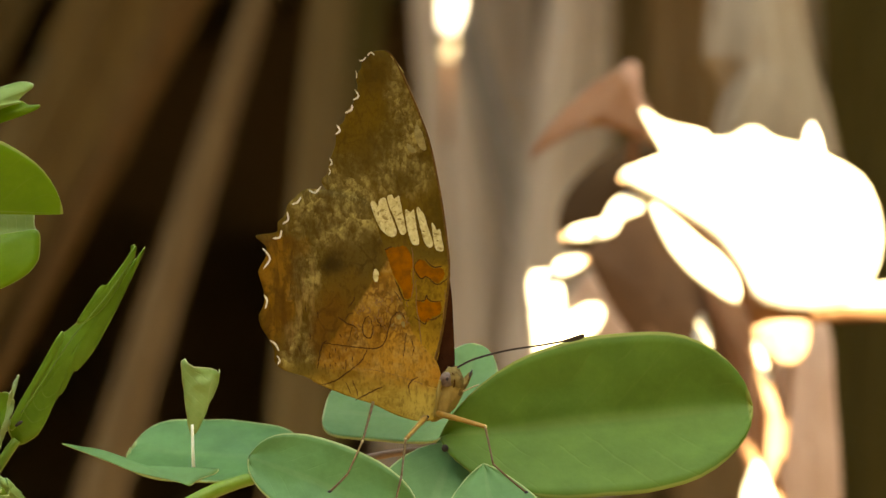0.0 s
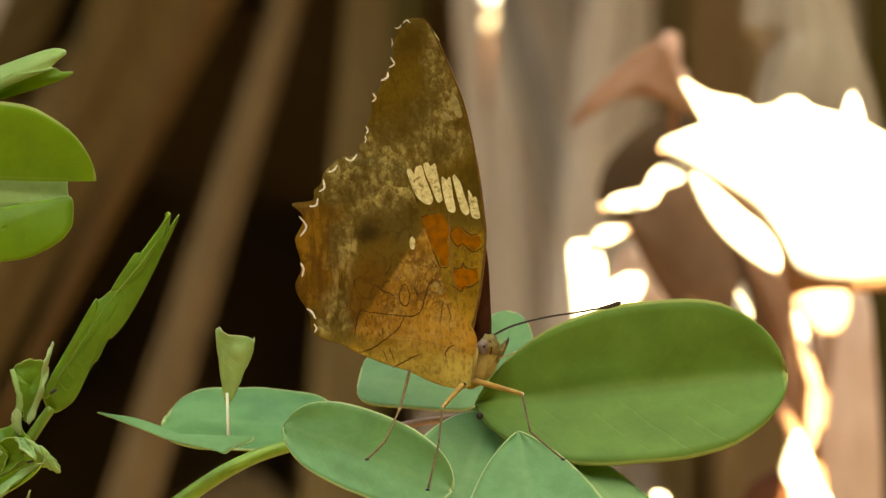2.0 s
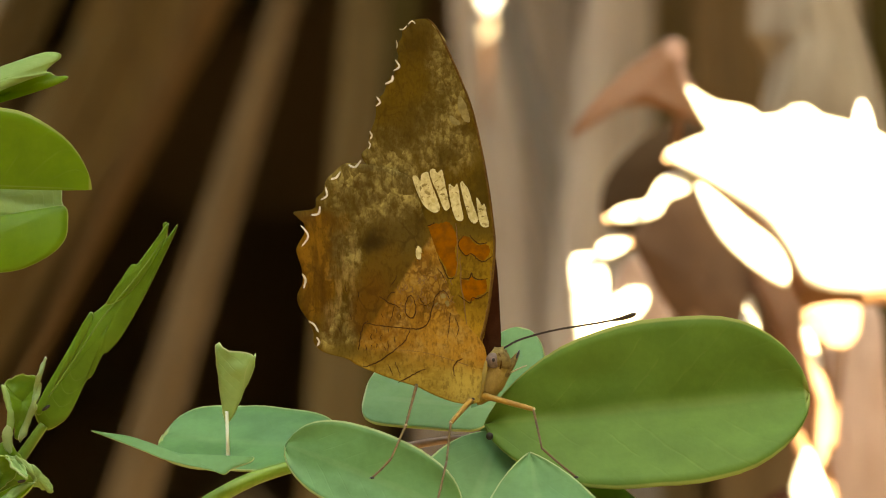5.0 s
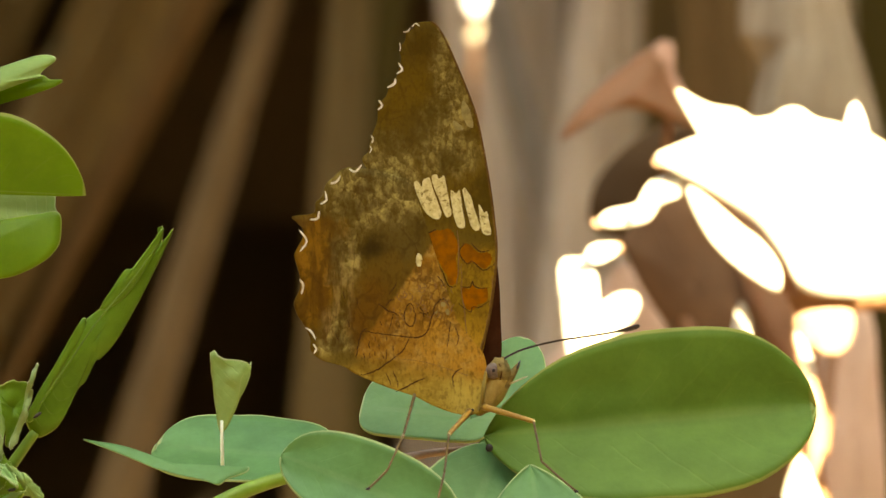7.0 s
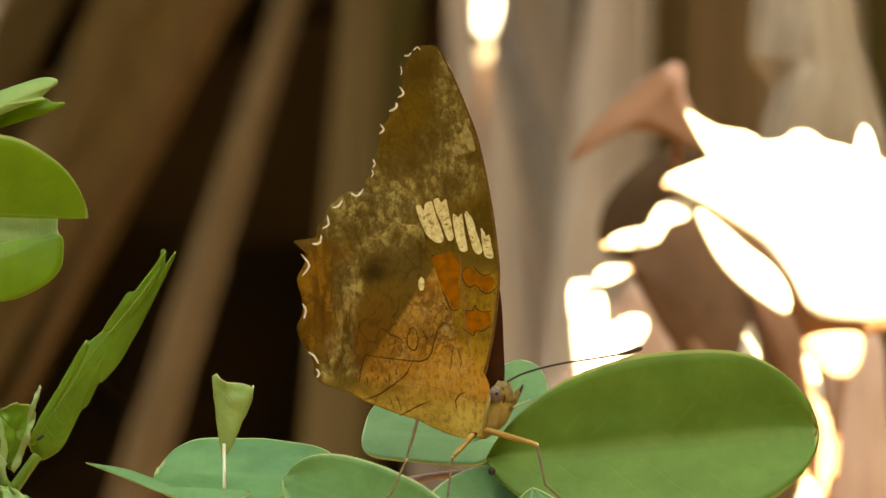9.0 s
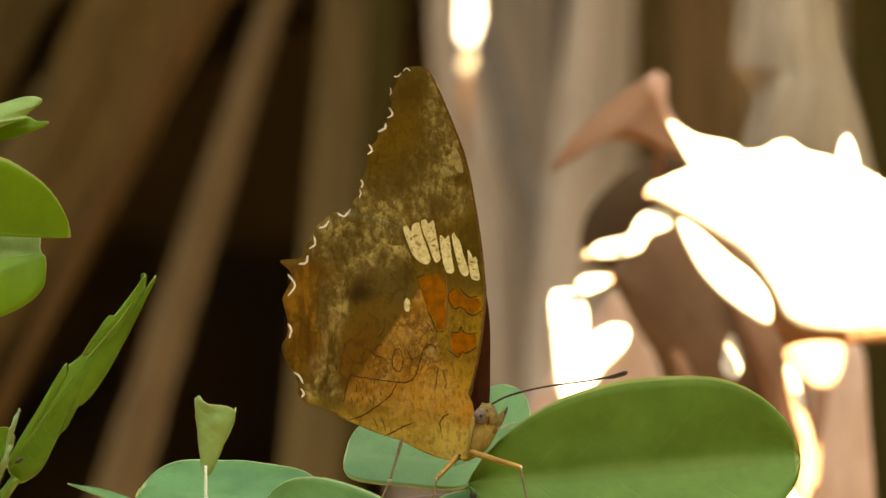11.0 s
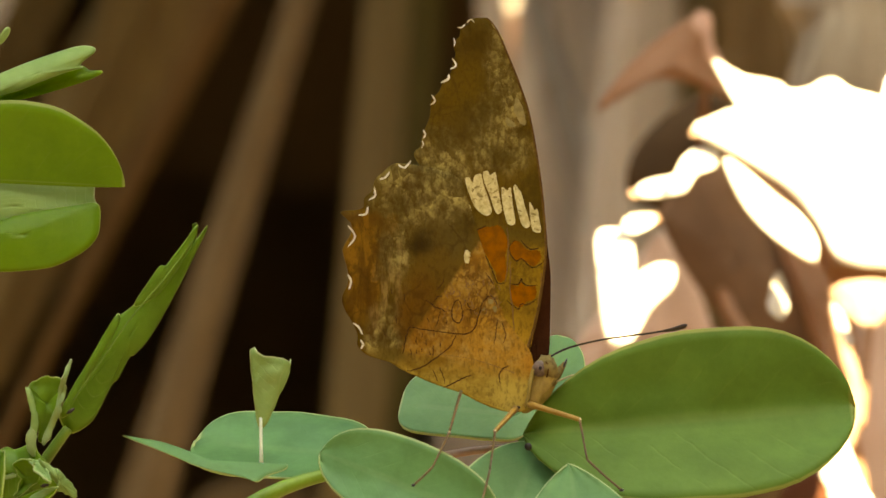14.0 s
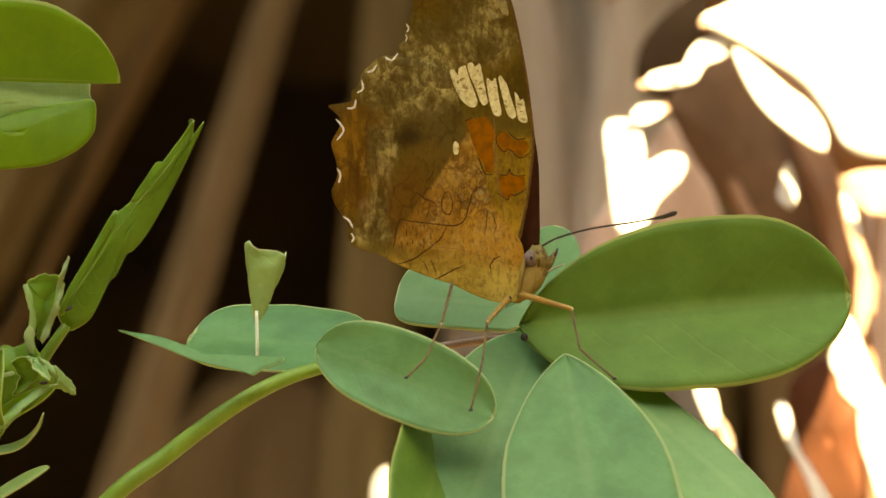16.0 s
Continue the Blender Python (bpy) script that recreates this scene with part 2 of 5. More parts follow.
def sheet(grid, thick):
    """A thin closed shell out of a grid of (place, u, v) rows, with its breadth and length as texture space."""
    bm = bmesh.new()
    uv = bm.loops.layers.uv.new("UVMap")
    n, m = len(grid), len(grid[0])
    co = [[Vector(c[0]) for c in row] for row in grid]
    tex, layers = {}, []
    for side in (1, -1):
        rows = []
        for i in range(n):
            row = []
            for j in range(m):
                du = co[min(i + 1, n - 1)][j] - co[max(i - 1, 0)][j]
                dv = co[i][min(j + 1, m - 1)] - co[i][max(j - 1, 0)]
                nn = du.cross(dv)
                nn = nn.normalized() if nn.length > 1e-14 else Vector()
                v = bm.verts.new(co[i][j] + nn * thick * 0.5 * side)
                tex[v] = (grid[i][j][1], grid[i][j][2])
                row.append(v)
            rows.append(row)
        layers.append(rows)
    a, b = layers
    for i in range(n - 1):
        for j in range(m - 1):
            bm.faces.new((a[i][j], a[i][j + 1], a[i + 1][j + 1], a[i + 1][j]))
            bm.faces.new((b[i][j], b[i + 1][j], b[i + 1][j + 1], b[i][j + 1]))
    for i in range(n - 1):
        bm.faces.new((a[i][0], a[i + 1][0], b[i + 1][0], b[i][0]))
        bm.faces.new((a[i][-1], b[i][-1], b[i + 1][-1], a[i + 1][-1]))
    for j in range(m - 1):
        bm.faces.new((a[0][j], b[0][j], b[0][j + 1], a[0][j + 1]))
        bm.faces.new((a[-1][j], a[-1][j + 1], b[-1][j + 1], b[-1][j]))
    for f in bm.faces:
        for lp in f.loops:
            lp[uv].uv = tex[lp.vert]
    return bm


def blade(base, tip, left, right, facing, fold=0.0, cup=0.0, arch=0.0, skew=1.0, full=2.2, blunt=0.55, notch=0.0, ripple=0.0, seed=0, thick=2.2e-4, twist=0.0, ragged=0.0, skew_r=0.0):
    """A leaf blade from base to tip. left, right: half breadths as seen from the front; facing: its upper side."""
    base, tip, facing = Vector(base), Vector(tip), Vector(facing).normalized()
    axis = tip - base
    length = axis.length
    axis.normalize()
    side0 = axis.cross(facing).normalized()
    seen = max(math.hypot(side0.x, side0.z), 0.25)
    rows = []
    for i in range(25):
        u = i / 24
        uu = 0.5 - 0.5 * math.cos(math.pi * u)
        w = max(1 - abs(2 * uu ** skew - 1) ** full, 0.0) ** blunt
        w_r = max(1 - abs(2 * uu ** skew_r - 1) ** full, 0.0) ** blunt if skew_r else w
        if notch and uu > 0.5:
            w = w_r = max(w, 0.72)
        turn = Matrix.Rotation(radians(twist) * uu, 3, axis)
        side = turn @ side0
        normal = side.cross(axis).normalized()
        row = []
        for j in range(15):
            v = -1 + 2 * j / 14
            half = (left * w if v < 0 else right * w_r) / seen
            lift = fold * abs(v) * half + cup * v * v * half + arch * length * 4 * uu * (1 - uu)
            lift += ripple * length * noise.noise((uu * 4, v * 2.2, seed * 7.3))
            along = length * uu * (1 - notch * math.exp(-((v - 0.1) / 0.42) ** 2) * max(0, uu - 0.6) * 2.5)
            edge = 1 + 0.02 * noise.noise((uu * 7, seed, v)) - ragged * ((uu * 8.5 + seed * 0.37 + (0.4 if v > 0 else 0)) % 1.0) * abs(v)
            row.append((base + axis * along + side * (half * v * edge) + normal * lift, uu, 0.5 + v / 2))
        rows.append(row)
    return sheet(rows, thick)


def leaf(parent, base, tip, left, right, facing, material, label="", name="leaf", rib=True, rib_r=2.2, **kw):
    """A leaf part with its raised midrib and short stalk."""
    lf = part(name, blade(base, tip, left * G, right * G, facing, **kw), material, parent, label)
    if rib:
        b, t, f = Vector(base), Vector(tip), Vector(facing).normalized()
        ax = t - b
        side = ax.normalized().cross(f).normalized()
        nrm = side.cross(ax.normalized()).normalized()
        arch = kw.get("arch", 0.0) * ax.length
        pts = [b + ax * k + nrm * (arch * 4 * k * (1 - k) - 1.5 * G - kw.get("ripple", 0.0) * ax.length * 0.7) for k in (0.0, 0.25, 0.5, 0.75, 0.9)]
        part("midrib", tube(pts, [rib_r * G, rib_r * 0.8 * G, rib_r * 0.5 * G, 1.2 * G]), M_STEM, lf)
    return lf

# ---- the ground and the dark thicket that closes the place ----
def ground():
    bm = bmesh.new()
    bmesh.ops.create_grid(bm, x_segments=60, y_segments=60, size=1.0)
    for v in bm.verts:
        r = math.hypot(v.co.x, v.co.y)
        s = 4 + 400 * r ** 4
        v.co.x, v.co.y = v.co.x * s, v.co.y * s
        if r < 0.9:
            v.co.z = 0.03 * noise.noise((v.co.x * 1.7, v.co.y * 1.7, 0))
    tagged(part("ground", bm, M_SOIL), "brown soil strewn with dry leaf litter", "ground", kind="structure")


def thicket():
    # the ring also closes the camera's side, unseen, to keep low light out
    rows = []
    for i in range(13):
        h = i / 12 * 4.5 - 0.05
        row = []
        for j in range(73):
            a = radians(360 * j / 72)
            r = 4.2 + 0.5 * noise.noise((math.sin(a) * 3, math.cos(a) * 3, h))
            row.append((Vector((r * math.sin(a), r * math.cos(a) * (0.95 if math.cos(a) > 0 else 1.3), h)), i / 12, j / 72))
        rows.append(row)
    tagged(part("backdrop", sheet(rows, 0.1), M_THICKET), "dark thicket behind the dry leaves, added all round to block low light", "thicket", kind="structure")


def hedge():
    """Leaves that cover the thicket's inner face."""
    rng = random.Random(11)
    verts, faces = [], []
    for _ in range(9000):
        a, h = rng.uniform(0, 2 * math.pi), 4.5 * rng.random() ** 0.8
        r = 4.05 + 0.5 * noise.noise((math.sin(a) * 3, math.cos(a) * 3, h)) - rng.random() ** 2 * 0.35
        c = Vector((r * math.sin(a), r * math.cos(a) * (0.95 if math.cos(a) > 0 else 1.3), h))
        m = Matrix.Translation(c) @ Euler((rng.uniform(0.3, 1.6), rng.uniform(-0.6, 0.6), rng.uniform(0, 6.3))).to_matrix().to_4x4()
        size, n = rng.uniform(0.06, 0.16), len(verts)
        for x, y, z in ((-1, 0, 0), (-0.3, -0.4, 0.08), (0.4, -0.35, 0.08), (1, 0, -0.1), (0.4, 0.35, 0.08), (-0.3, 0.4, 0.08)):
            verts.append(m @ Vector((x * size, y * size, z * size)))
        faces.extend(((n, n + 1, n + 5), (n + 1, n + 2, n + 4, n + 5), (n + 2, n + 3, n + 4)))
    me = bpy.data.meshes.new("hedge_foliage")
    me.from_pydata([tuple(v) for v in verts], [], faces)
    me.materials.append(M_THICKET)
    tagged(new("hedge_foliage", me), "dark leaves of the thicket round the clearing", "foliage", kind="stuff")


def canopy():
    """An unseen tree added to block light: its crown roofs the ground behind, and one bough shades the butterfly; the
    sun falls through a gap on the bleached leaf.
    """
    tree = thing("shade_tree", (1.6, 2.3, 0), "unseen tree added overhead to block sun and sky, with gaps for sun", "tree")
    part("trunk", tube([(1.6, 2.3, -0.05), (1.62, 2.25, 1.0), (1.5, 2.2, 2.2)], [0.11, 0.09, 0.07], 6, 12), M_BARK, tree)
    bough = [(1.55, 2.22, 1.7), (0.9, 1.7, 2.2), (0.1, 0.9, 2.35), (0.2, -0.3, 2.3), (0.55, -0.75, 2.12)]
    part("limb", tube(bough, [0.05, 0.04, 0.03, 0.02, 0.01], 6, 8), M_BARK, tree)
    for end in ((-1.6, 2.6, 2.2), (-1.0, 1.6, 2.3), (2.4, 1.6, 2.3), (0.6, 4.0, 2.3)):
        mid = (Vector((1.52, 2.2, 1.7)) + Vector(end)) / 2 + Vector((0, 0, 0.25))
        part("limb", tube([(1.55, 2.22, 1.7), mid, end], [0.05, 0.035, 0.012], 6, 8), M_BARK, tree)
    rng = random.Random(5)
    verts, faces = [], []

    def add(c, size, tilt):
        a = rng.uniform(0, 2 * math.pi)
        m = Matrix.Translation(c) @ Euler((rng.uniform(-tilt, tilt), rng.uniform(-tilt, tilt), a)).to_matrix().to_4x4()
        n = len(verts)
        for x, y, z in ((-1, 0, 0), (-0.4, -0.42, 0.06), (0.4, -0.42, 0.06), (1, 0, 0), (0.4, 0.42, 0.06), (-0.4, 0.42, 0.06)):
            verts.append(m @ Vector((x * size, y * size, z * size)))
        faces.extend(((n, n + 1, n + 5), (n + 1, n + 2, n + 4, n + 5), (n + 2, n + 3, n + 4)))

    # gaps kept free along the sun's way, so that chosen places are lit
    spots = [(at(1410, 370, 0.42), 0.045, 0.03), (at(1462, 690, 0.42), 0.034, 0.03), (at(1060, 500, 0.42), 0.017, 0.02), (at(842, -48, 1.45), 0.010, 0.016), (at(836, 40, 1.45), 0.004, 0.012)]

    def drop(c, size):
        for place, r, _ in spots:
            foot = c - SUN_TO * ((c - place).dot(SUN_TO))
            if (foot - place).length < r + size * 0.97:
                return
        add(c, size, 0.5)

    for _ in range(13000):
        c = Vector((rng.uniform(-3.0, 3.4), rng.uniform(0.5, 4.4), rng.uniform(1.75, 2.4)))
        rim = 2.35 + 0.5 * noise.noise((c.x * 1.3, c.y * 1.3, 4.0))
        if math.hypot((c.x - 0.4) / 1.25, c.y - 3.0) < rim:
            drop(c, rng.uniform(0.08, 0.13))
    # loose leaf clumps added on the sun's way to shade these places
    for middle, r, count in ((Vector((0, 0, 0.6)), 0.12, 1500), (at(1300, 500, 0.42), 0.10, 1300), (at(1180, 380, 0.56), 0.07, 1500)):
        for _ in range(count):
            c = middle + SUN_TO * rng.uniform(1.5, 2.1) + Vector((rng.gauss(0, r), rng.gauss(0, r), rng.gauss(0, r * 0.6)))
            drop(c, rng.uniform(0.03, 0.06))
    # small leaves added to narrow the pool of sun from each gap
    for place, r, fine in spots:
        for k in range(5600 if fine < 0.015 else 4000):
            near, far, wide = (1.5, 2.0, 0.09) if k < 4000 else (0.5, 0.8, 0.04)
            c = place + SUN_TO * rng.uniform(near, far) + Vector((rng.gauss(0, wide), rng.gauss(0, wide), 0))
            drop(c, rng.uniform(fine * 0.5, fine))
    me = bpy.data.meshes.new("crown")
    me.from_pydata([tuple(v - Vector((1.6, 2.3, 0))) for v in verts], [], faces)
    me.materials.append(M_CANOPY)
    crown = new("crown", me)
    crown.parent = tree
    tagged(crown, kind="stuff")


# ---- dry hanging leaves behind ----
def dry_strip(top, bottom, y, w0, w1, material, label, sag=0.0, seed=0, hi_v=-4200, tip=4.0):
    """A long withered leaf, folded along its length, that runs on up and down past the view."""
    (u0, v0), (u1, v1) = top, bottom
    slope = (u1 - u0) / (v1 - v0)
    low_v = 441 + (EYE_Z + 0.02) / (G * (FAR + y) / FAR)
    ob = thing("dry_leaf", at(u0 + slope * (low_v - v0), low_v, y), label, "dry leaf", "withered leaves hanging behind the plant")
    rows = []
    for i in range(49):
        f = i / 48
        v = low_v + (hi_v - low_v) * f
        k = (v - v0) / (v1 - v0)
        w = w0 + (w1 - w0) * min(max(k, -0.6), 2.0)
        u = u0 + slope * (v - v0) + sag * math.sin(f * 9 + seed)
        taper = min(1.0, (1 - f) * tip + 0.15, f * 8 + 0.3)
        row = []
        for j in range(17):
            s = -1 + j / 8
            p = at(u + s * w * taper, v, y)
            p.y += (0.3 * abs(s) + 0.04 * math.sin(s * 7 + seed) + 0.35 * noise.noise((s * 2.5, f * 6, seed))) * w * G
            row.append((p, f, j / 16))
        rows.append(row)
    part("blade", sheet(rows, 0.0012), material, ob)
    mid = [r[8][0] + Vector((0, -0.0015, 0)) for r in rows[::6]]
    part("midrib", tube(mid, [0.003, 0.002, 0.001], 3, 6), material, ob)
    return ob


def dry_leaves():
    brown, pale = "withered brown leaf folded along its length", "pale grey-brown withered leaf hanging upright"
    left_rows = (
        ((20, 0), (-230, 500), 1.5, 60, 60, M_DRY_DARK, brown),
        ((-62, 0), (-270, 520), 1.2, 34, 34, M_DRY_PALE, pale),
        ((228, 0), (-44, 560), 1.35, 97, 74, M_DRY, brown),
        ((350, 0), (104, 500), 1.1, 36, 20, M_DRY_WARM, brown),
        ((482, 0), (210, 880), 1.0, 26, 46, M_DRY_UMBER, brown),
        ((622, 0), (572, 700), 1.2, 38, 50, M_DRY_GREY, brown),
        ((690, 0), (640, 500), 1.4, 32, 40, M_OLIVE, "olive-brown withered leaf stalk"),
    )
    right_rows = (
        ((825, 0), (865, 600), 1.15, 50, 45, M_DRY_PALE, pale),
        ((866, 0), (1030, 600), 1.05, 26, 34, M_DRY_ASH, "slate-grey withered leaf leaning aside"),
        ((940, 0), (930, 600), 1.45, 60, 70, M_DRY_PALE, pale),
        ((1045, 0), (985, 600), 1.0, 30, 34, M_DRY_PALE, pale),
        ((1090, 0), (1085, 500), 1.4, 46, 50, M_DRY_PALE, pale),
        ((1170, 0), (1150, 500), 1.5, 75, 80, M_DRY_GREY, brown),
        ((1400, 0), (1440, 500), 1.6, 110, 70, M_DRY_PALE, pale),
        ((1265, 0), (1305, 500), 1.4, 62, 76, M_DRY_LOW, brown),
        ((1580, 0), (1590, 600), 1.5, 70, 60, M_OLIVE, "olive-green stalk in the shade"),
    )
    for row in left_rows + right_rows:
        dry_strip(row[0], row[1], row[2] + 0.6, *row[3:], seed=row[0][0])
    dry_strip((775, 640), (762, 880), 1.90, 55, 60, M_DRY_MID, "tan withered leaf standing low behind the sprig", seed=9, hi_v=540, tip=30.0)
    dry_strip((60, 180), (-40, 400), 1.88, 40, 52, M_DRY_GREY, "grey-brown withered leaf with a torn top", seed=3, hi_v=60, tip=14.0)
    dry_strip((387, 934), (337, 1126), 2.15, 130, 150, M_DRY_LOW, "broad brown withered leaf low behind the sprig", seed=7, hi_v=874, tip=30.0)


def patch(parent, outline, y, material, label="", bulge=0.12, lean=0.0, name="withered_leaf", seed=0, inset=0.0, thick=4e-4, crumple=0.05, frill=0.0):
    """A withered leaf with a free outline, bulged and crumpled, filled in rings round its middle."""
    pts = spline([(u, v, 0) for u, v in outline], 5, True)
    if frill:
        pts = [p + Vector((noise.noise((p.x * 0.13, p.y * 0.13, seed)), noise.noise((p.x * 0.13, p.y * 0.13, seed + 5)), 0)) * frill for p in pts]
    c = sum(pts, Vector()) / len(pts)
    if inset:
        pts = [p - (p - c).normalized() * inset for p in pts]
    size = max((p - c).length for p in pts)
    rows = []
    for i in range(9):
        f = i / 8
        row = []
        for p in pts + pts[:1]:
            q = c + (p - c) * max(f, 0.001)
            w = at(q.x, q.y, y)
            rel = (q - c) / size
            w.y += G * size * (-bulge * (1 - f * f) + lean * rel.y + crumple * noise.noise((rel.x * 2.3, rel.y * 2.3, seed)))
            row.append((w, f, 0.3))
        rows.append(row)
    return part(name, sheet(rows, thick), material, parent, label)


def dry_shrub():
    root = at(1420, 441 + 0.61 / (G * (FAR + 0.42) / FAR), 0.42)
    ob = thing("withered_shrub", root, "withered shrub with curled leaves bleached by the sun", "shrub")
    y = 0.42
    part("stem", tube([root, at(1440, 3000, y + 0.02), at(1465, 1200, y + 0.02), at(1440, 800, y + 0.02), at(1420, 560, y + 0.012), at(1330, 420, y + 0.012), at(1215, 330, y + 0.008)],
                      [0.004, 0.003, 0.0016, 0.0012, 0.0008, 0.0004], 6), M_RUST, ob)
    part("twig", tube([at(1440, 900, y + 0.02), at(1380, 760, y + 0.08), at(1250, 640, y + 0.13), at(1200, 500, y + 0.142), at(1180, 300, y + 0.145), at(1190, 150, y + 0.142)],
                      [0.0014, 0.0012, 0.001, 0.0006], 6), M_RUST, ob)
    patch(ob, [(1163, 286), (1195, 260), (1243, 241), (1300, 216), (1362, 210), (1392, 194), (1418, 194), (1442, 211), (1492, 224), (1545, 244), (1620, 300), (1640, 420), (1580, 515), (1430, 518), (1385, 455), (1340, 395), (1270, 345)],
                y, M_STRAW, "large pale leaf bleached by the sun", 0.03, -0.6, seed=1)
    patch(ob, [(1198, 160), (1250, 186), (1320, 204), (1340, 260), (1270, 290), (1235, 232)], y + 0.0035, M_STRAW, "", 0.0, -0.6, seed=15)
    patch(ob, [(1498, 236), (1503, 200), (1513, 184), (1524, 198), (1532, 240)], y + 0.003, M_SUNLIT_WHITE, "", 0.04, -0.6, seed=16)
    patch(ob, [(992, 250), (1015, 205), (1065, 150), (1120, 105), (1165, 82), (1192, 90), (1190, 130), (1205, 165), (1232, 225), (1180, 205), (1110, 190), (1040, 215)],
          y + 0.14, M_RUST, "rust-brown curled leaf", 0.2, -0.3, seed=2)
    patch(ob, [(1056, 392), (1075, 376), (1120, 366), (1150, 325), (1180, 312), (1212, 318), (1205, 345), (1172, 360), (1150, 392), (1110, 402), (1070, 404)],
          y, M_STRAW, "", 0.04, -0.6, seed=3, inset=4.0)
    patch(ob, [(1215, 332), (1245, 345), (1300, 390), (1350, 430), (1382, 480), (1378, 518), (1340, 500), (1280, 455), (1240, 400)],
          y - 0.004, M_STRAW, "", 0.04, -0.6, seed=4, inset=4.0)
    patch(ob, [(1034, 445), (1055, 430), (1095, 432), (1092, 452), (1058, 470), (1038, 462)], y - 0.012, M_STRAW, "", 0.04, -0.6, seed=5, inset=4.0)
    patch(ob, [(988, 470), (1015, 455), (1045, 462), (1056, 500), (1058, 545), (1100, 520), (1132, 525), (1128, 560), (1085, 605), (1050, 660), (1010, 660), (992, 560)],
          y, M_STRAW, "", 0.04, -0.6, seed=6, inset=4.0)
    patch(ob, [(1312, 530), (1330, 560), (1334, 590), (1318, 620), (1292, 600), (1295, 570)], y, M_STRAW, "", 0.04, -0.6, seed=7, inset=4.0)
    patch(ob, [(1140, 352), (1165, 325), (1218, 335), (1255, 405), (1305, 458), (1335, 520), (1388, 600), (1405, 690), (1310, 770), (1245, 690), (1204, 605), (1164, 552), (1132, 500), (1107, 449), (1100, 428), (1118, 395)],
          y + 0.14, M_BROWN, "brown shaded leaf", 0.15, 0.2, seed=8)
    patch(ob, [(1400, 520), (1500, 530), (1600, 525), (1740, 512), (1740, 536), (1600, 545), (1500, 552), (1410, 545)], y + 0.01, M_RUST, "", 0.03, 0.1, seed=9)
    patch(ob, [(1490, 500), (1600, 484), (1740, 472), (1740, 512), (1600, 521), (1490, 520)], y + 0.004, M_STRAW, "", 0.02, -0.5, seed=35)
    patch(ob, [(1432, 540), (1500, 530), (1545, 560), (1556, 680), (1566, 800), (1570, 920), (1560, 1060), (1470, 1080), (1446, 900), (1440, 700)],
          y + 0.165, M_PINK, "tan hanging leaf", 0.1, -0.2, seed=17)
    patch(ob, [(1300, 360), (1322, 250), (1330, 185), (1342, 125), (1322, 84), (1308, 50), (1318, -80), (1335, -300), (1390, -430), (1450, -380), (1486, -160), (1502, 0), (1524, 90), (1552, 200), (1570, 330), (1500, 400), (1380, 410)],
          y + 0.22, M_ARCH, "pale grey arched leaf", 0.3, -0.2, seed=19)
    part("twig", tube([at(1455, 800, y + 0.03), at(1480, 520, y + 0.2), at(1460, 400, y + 0.212), at(1430, 60, y + 0.225)], [0.0012, 0.001, 0.0006], 6), M_RUST, ob)
    # narrow patch paints the bright light along the rust leaf's edge
    patch(ob, [(1155, 90), (1172, 72), (1193, 82), (1194, 128), (1216, 172), (1206, 180), (1186, 145), (1177, 104)], y + 0.132, M_RIM_LIGHT, "", 0.1, -0.3, seed=20)
    patch(ob, [(950, 680), (1000, 600), (1060, 520), (1100, 465), (1140, 500), (1185, 600), (1205, 700), (1100, 730), (980, 740)], y + 0.16, M_PINK, "pinkish withered leaf", 0.1, -0.1, seed=21)
    # dark sheet for the shaded recess between the rust and brown leaves
    patch(ob, [(1046, 392), (1050, 336), (1086, 282), (1160, 226), (1235, 222), (1260, 300), (1230, 360), (1140, 420), (1085, 420)], y + 0.19, M_RECESS, "dark brown sheet standing in for a shaded recess", 0.2, 0.2, seed=22)
    patch(ob, [(1310, 470), (1350, 480), (1390, 500), (1424, 530), (1440, 600), (1452, 700), (1450, 830), (1400, 920), (1390, 720), (1362, 620), (1330, 530)],
          y + 0.136, M_RUST, "", 0.15, -0.2, seed=23)
    patch(ob, [(1215, 312), (1260, 326), (1310, 362), (1360, 412), (1400, 462), (1440, 512), (1425, 550), (1380, 505), (1340, 445), (1280, 385), (1230, 348)],
          y + 0.13, M_RUST, "", 0.1, -0.2, seed=24)
    # strips, a russet leaf and bright tips below the bleached leaf
    patch(ob, [(1416, 809), (1388, 879), (1400, 912), (1407, 940), (1434, 960), (1439, 1027), (1457, 1087), (1472, 1137), (1502, 1177), (1577, 1177), (1527, 1017), (1483, 942), (1463, 907), (1438, 844)],
          y - 0.02, M_STRAW, "", 0.03, -0.5, seed=11)
    patch(ob, [(1406, 597), (1418, 599), (1441, 667), (1455, 707), (1461, 752), (1456, 802), (1442, 847), (1428, 835), (1436, 792), (1440, 747), (1432, 697), (1416, 652)],
          y - 0.012, M_PEACH, "peach-coloured curved strip of a leaf", 0.05, -0.4, seed=18)
    patch(ob, [(1408, 587), (1420, 589), (1430, 619), (1442, 657), (1434, 667), (1420, 642)], y - 0.016, M_STRAW, "", 0.04, -0.5, seed=30)
    patch(ob, [(1313, 936), (1358, 887), (1398, 887), (1417, 957), (1447, 977), (1447, 1067), (1477, 1207), (1297, 1206), (1319, 1046)],
          y + 0.02, M_RUSSET, "russet leaf lit by the sun", 0.1, 0.1, seed=12)
    patch(ob, [(1291, 968), (1303, 959), (1310, 968), (1320, 1008), (1329, 1047), (1359, 1089), (1392, 1147), (1367, 1147), (1337, 1079), (1305, 1018)], y - 0.01, M_STRAW, "", 0.04, -0.5, seed=31)
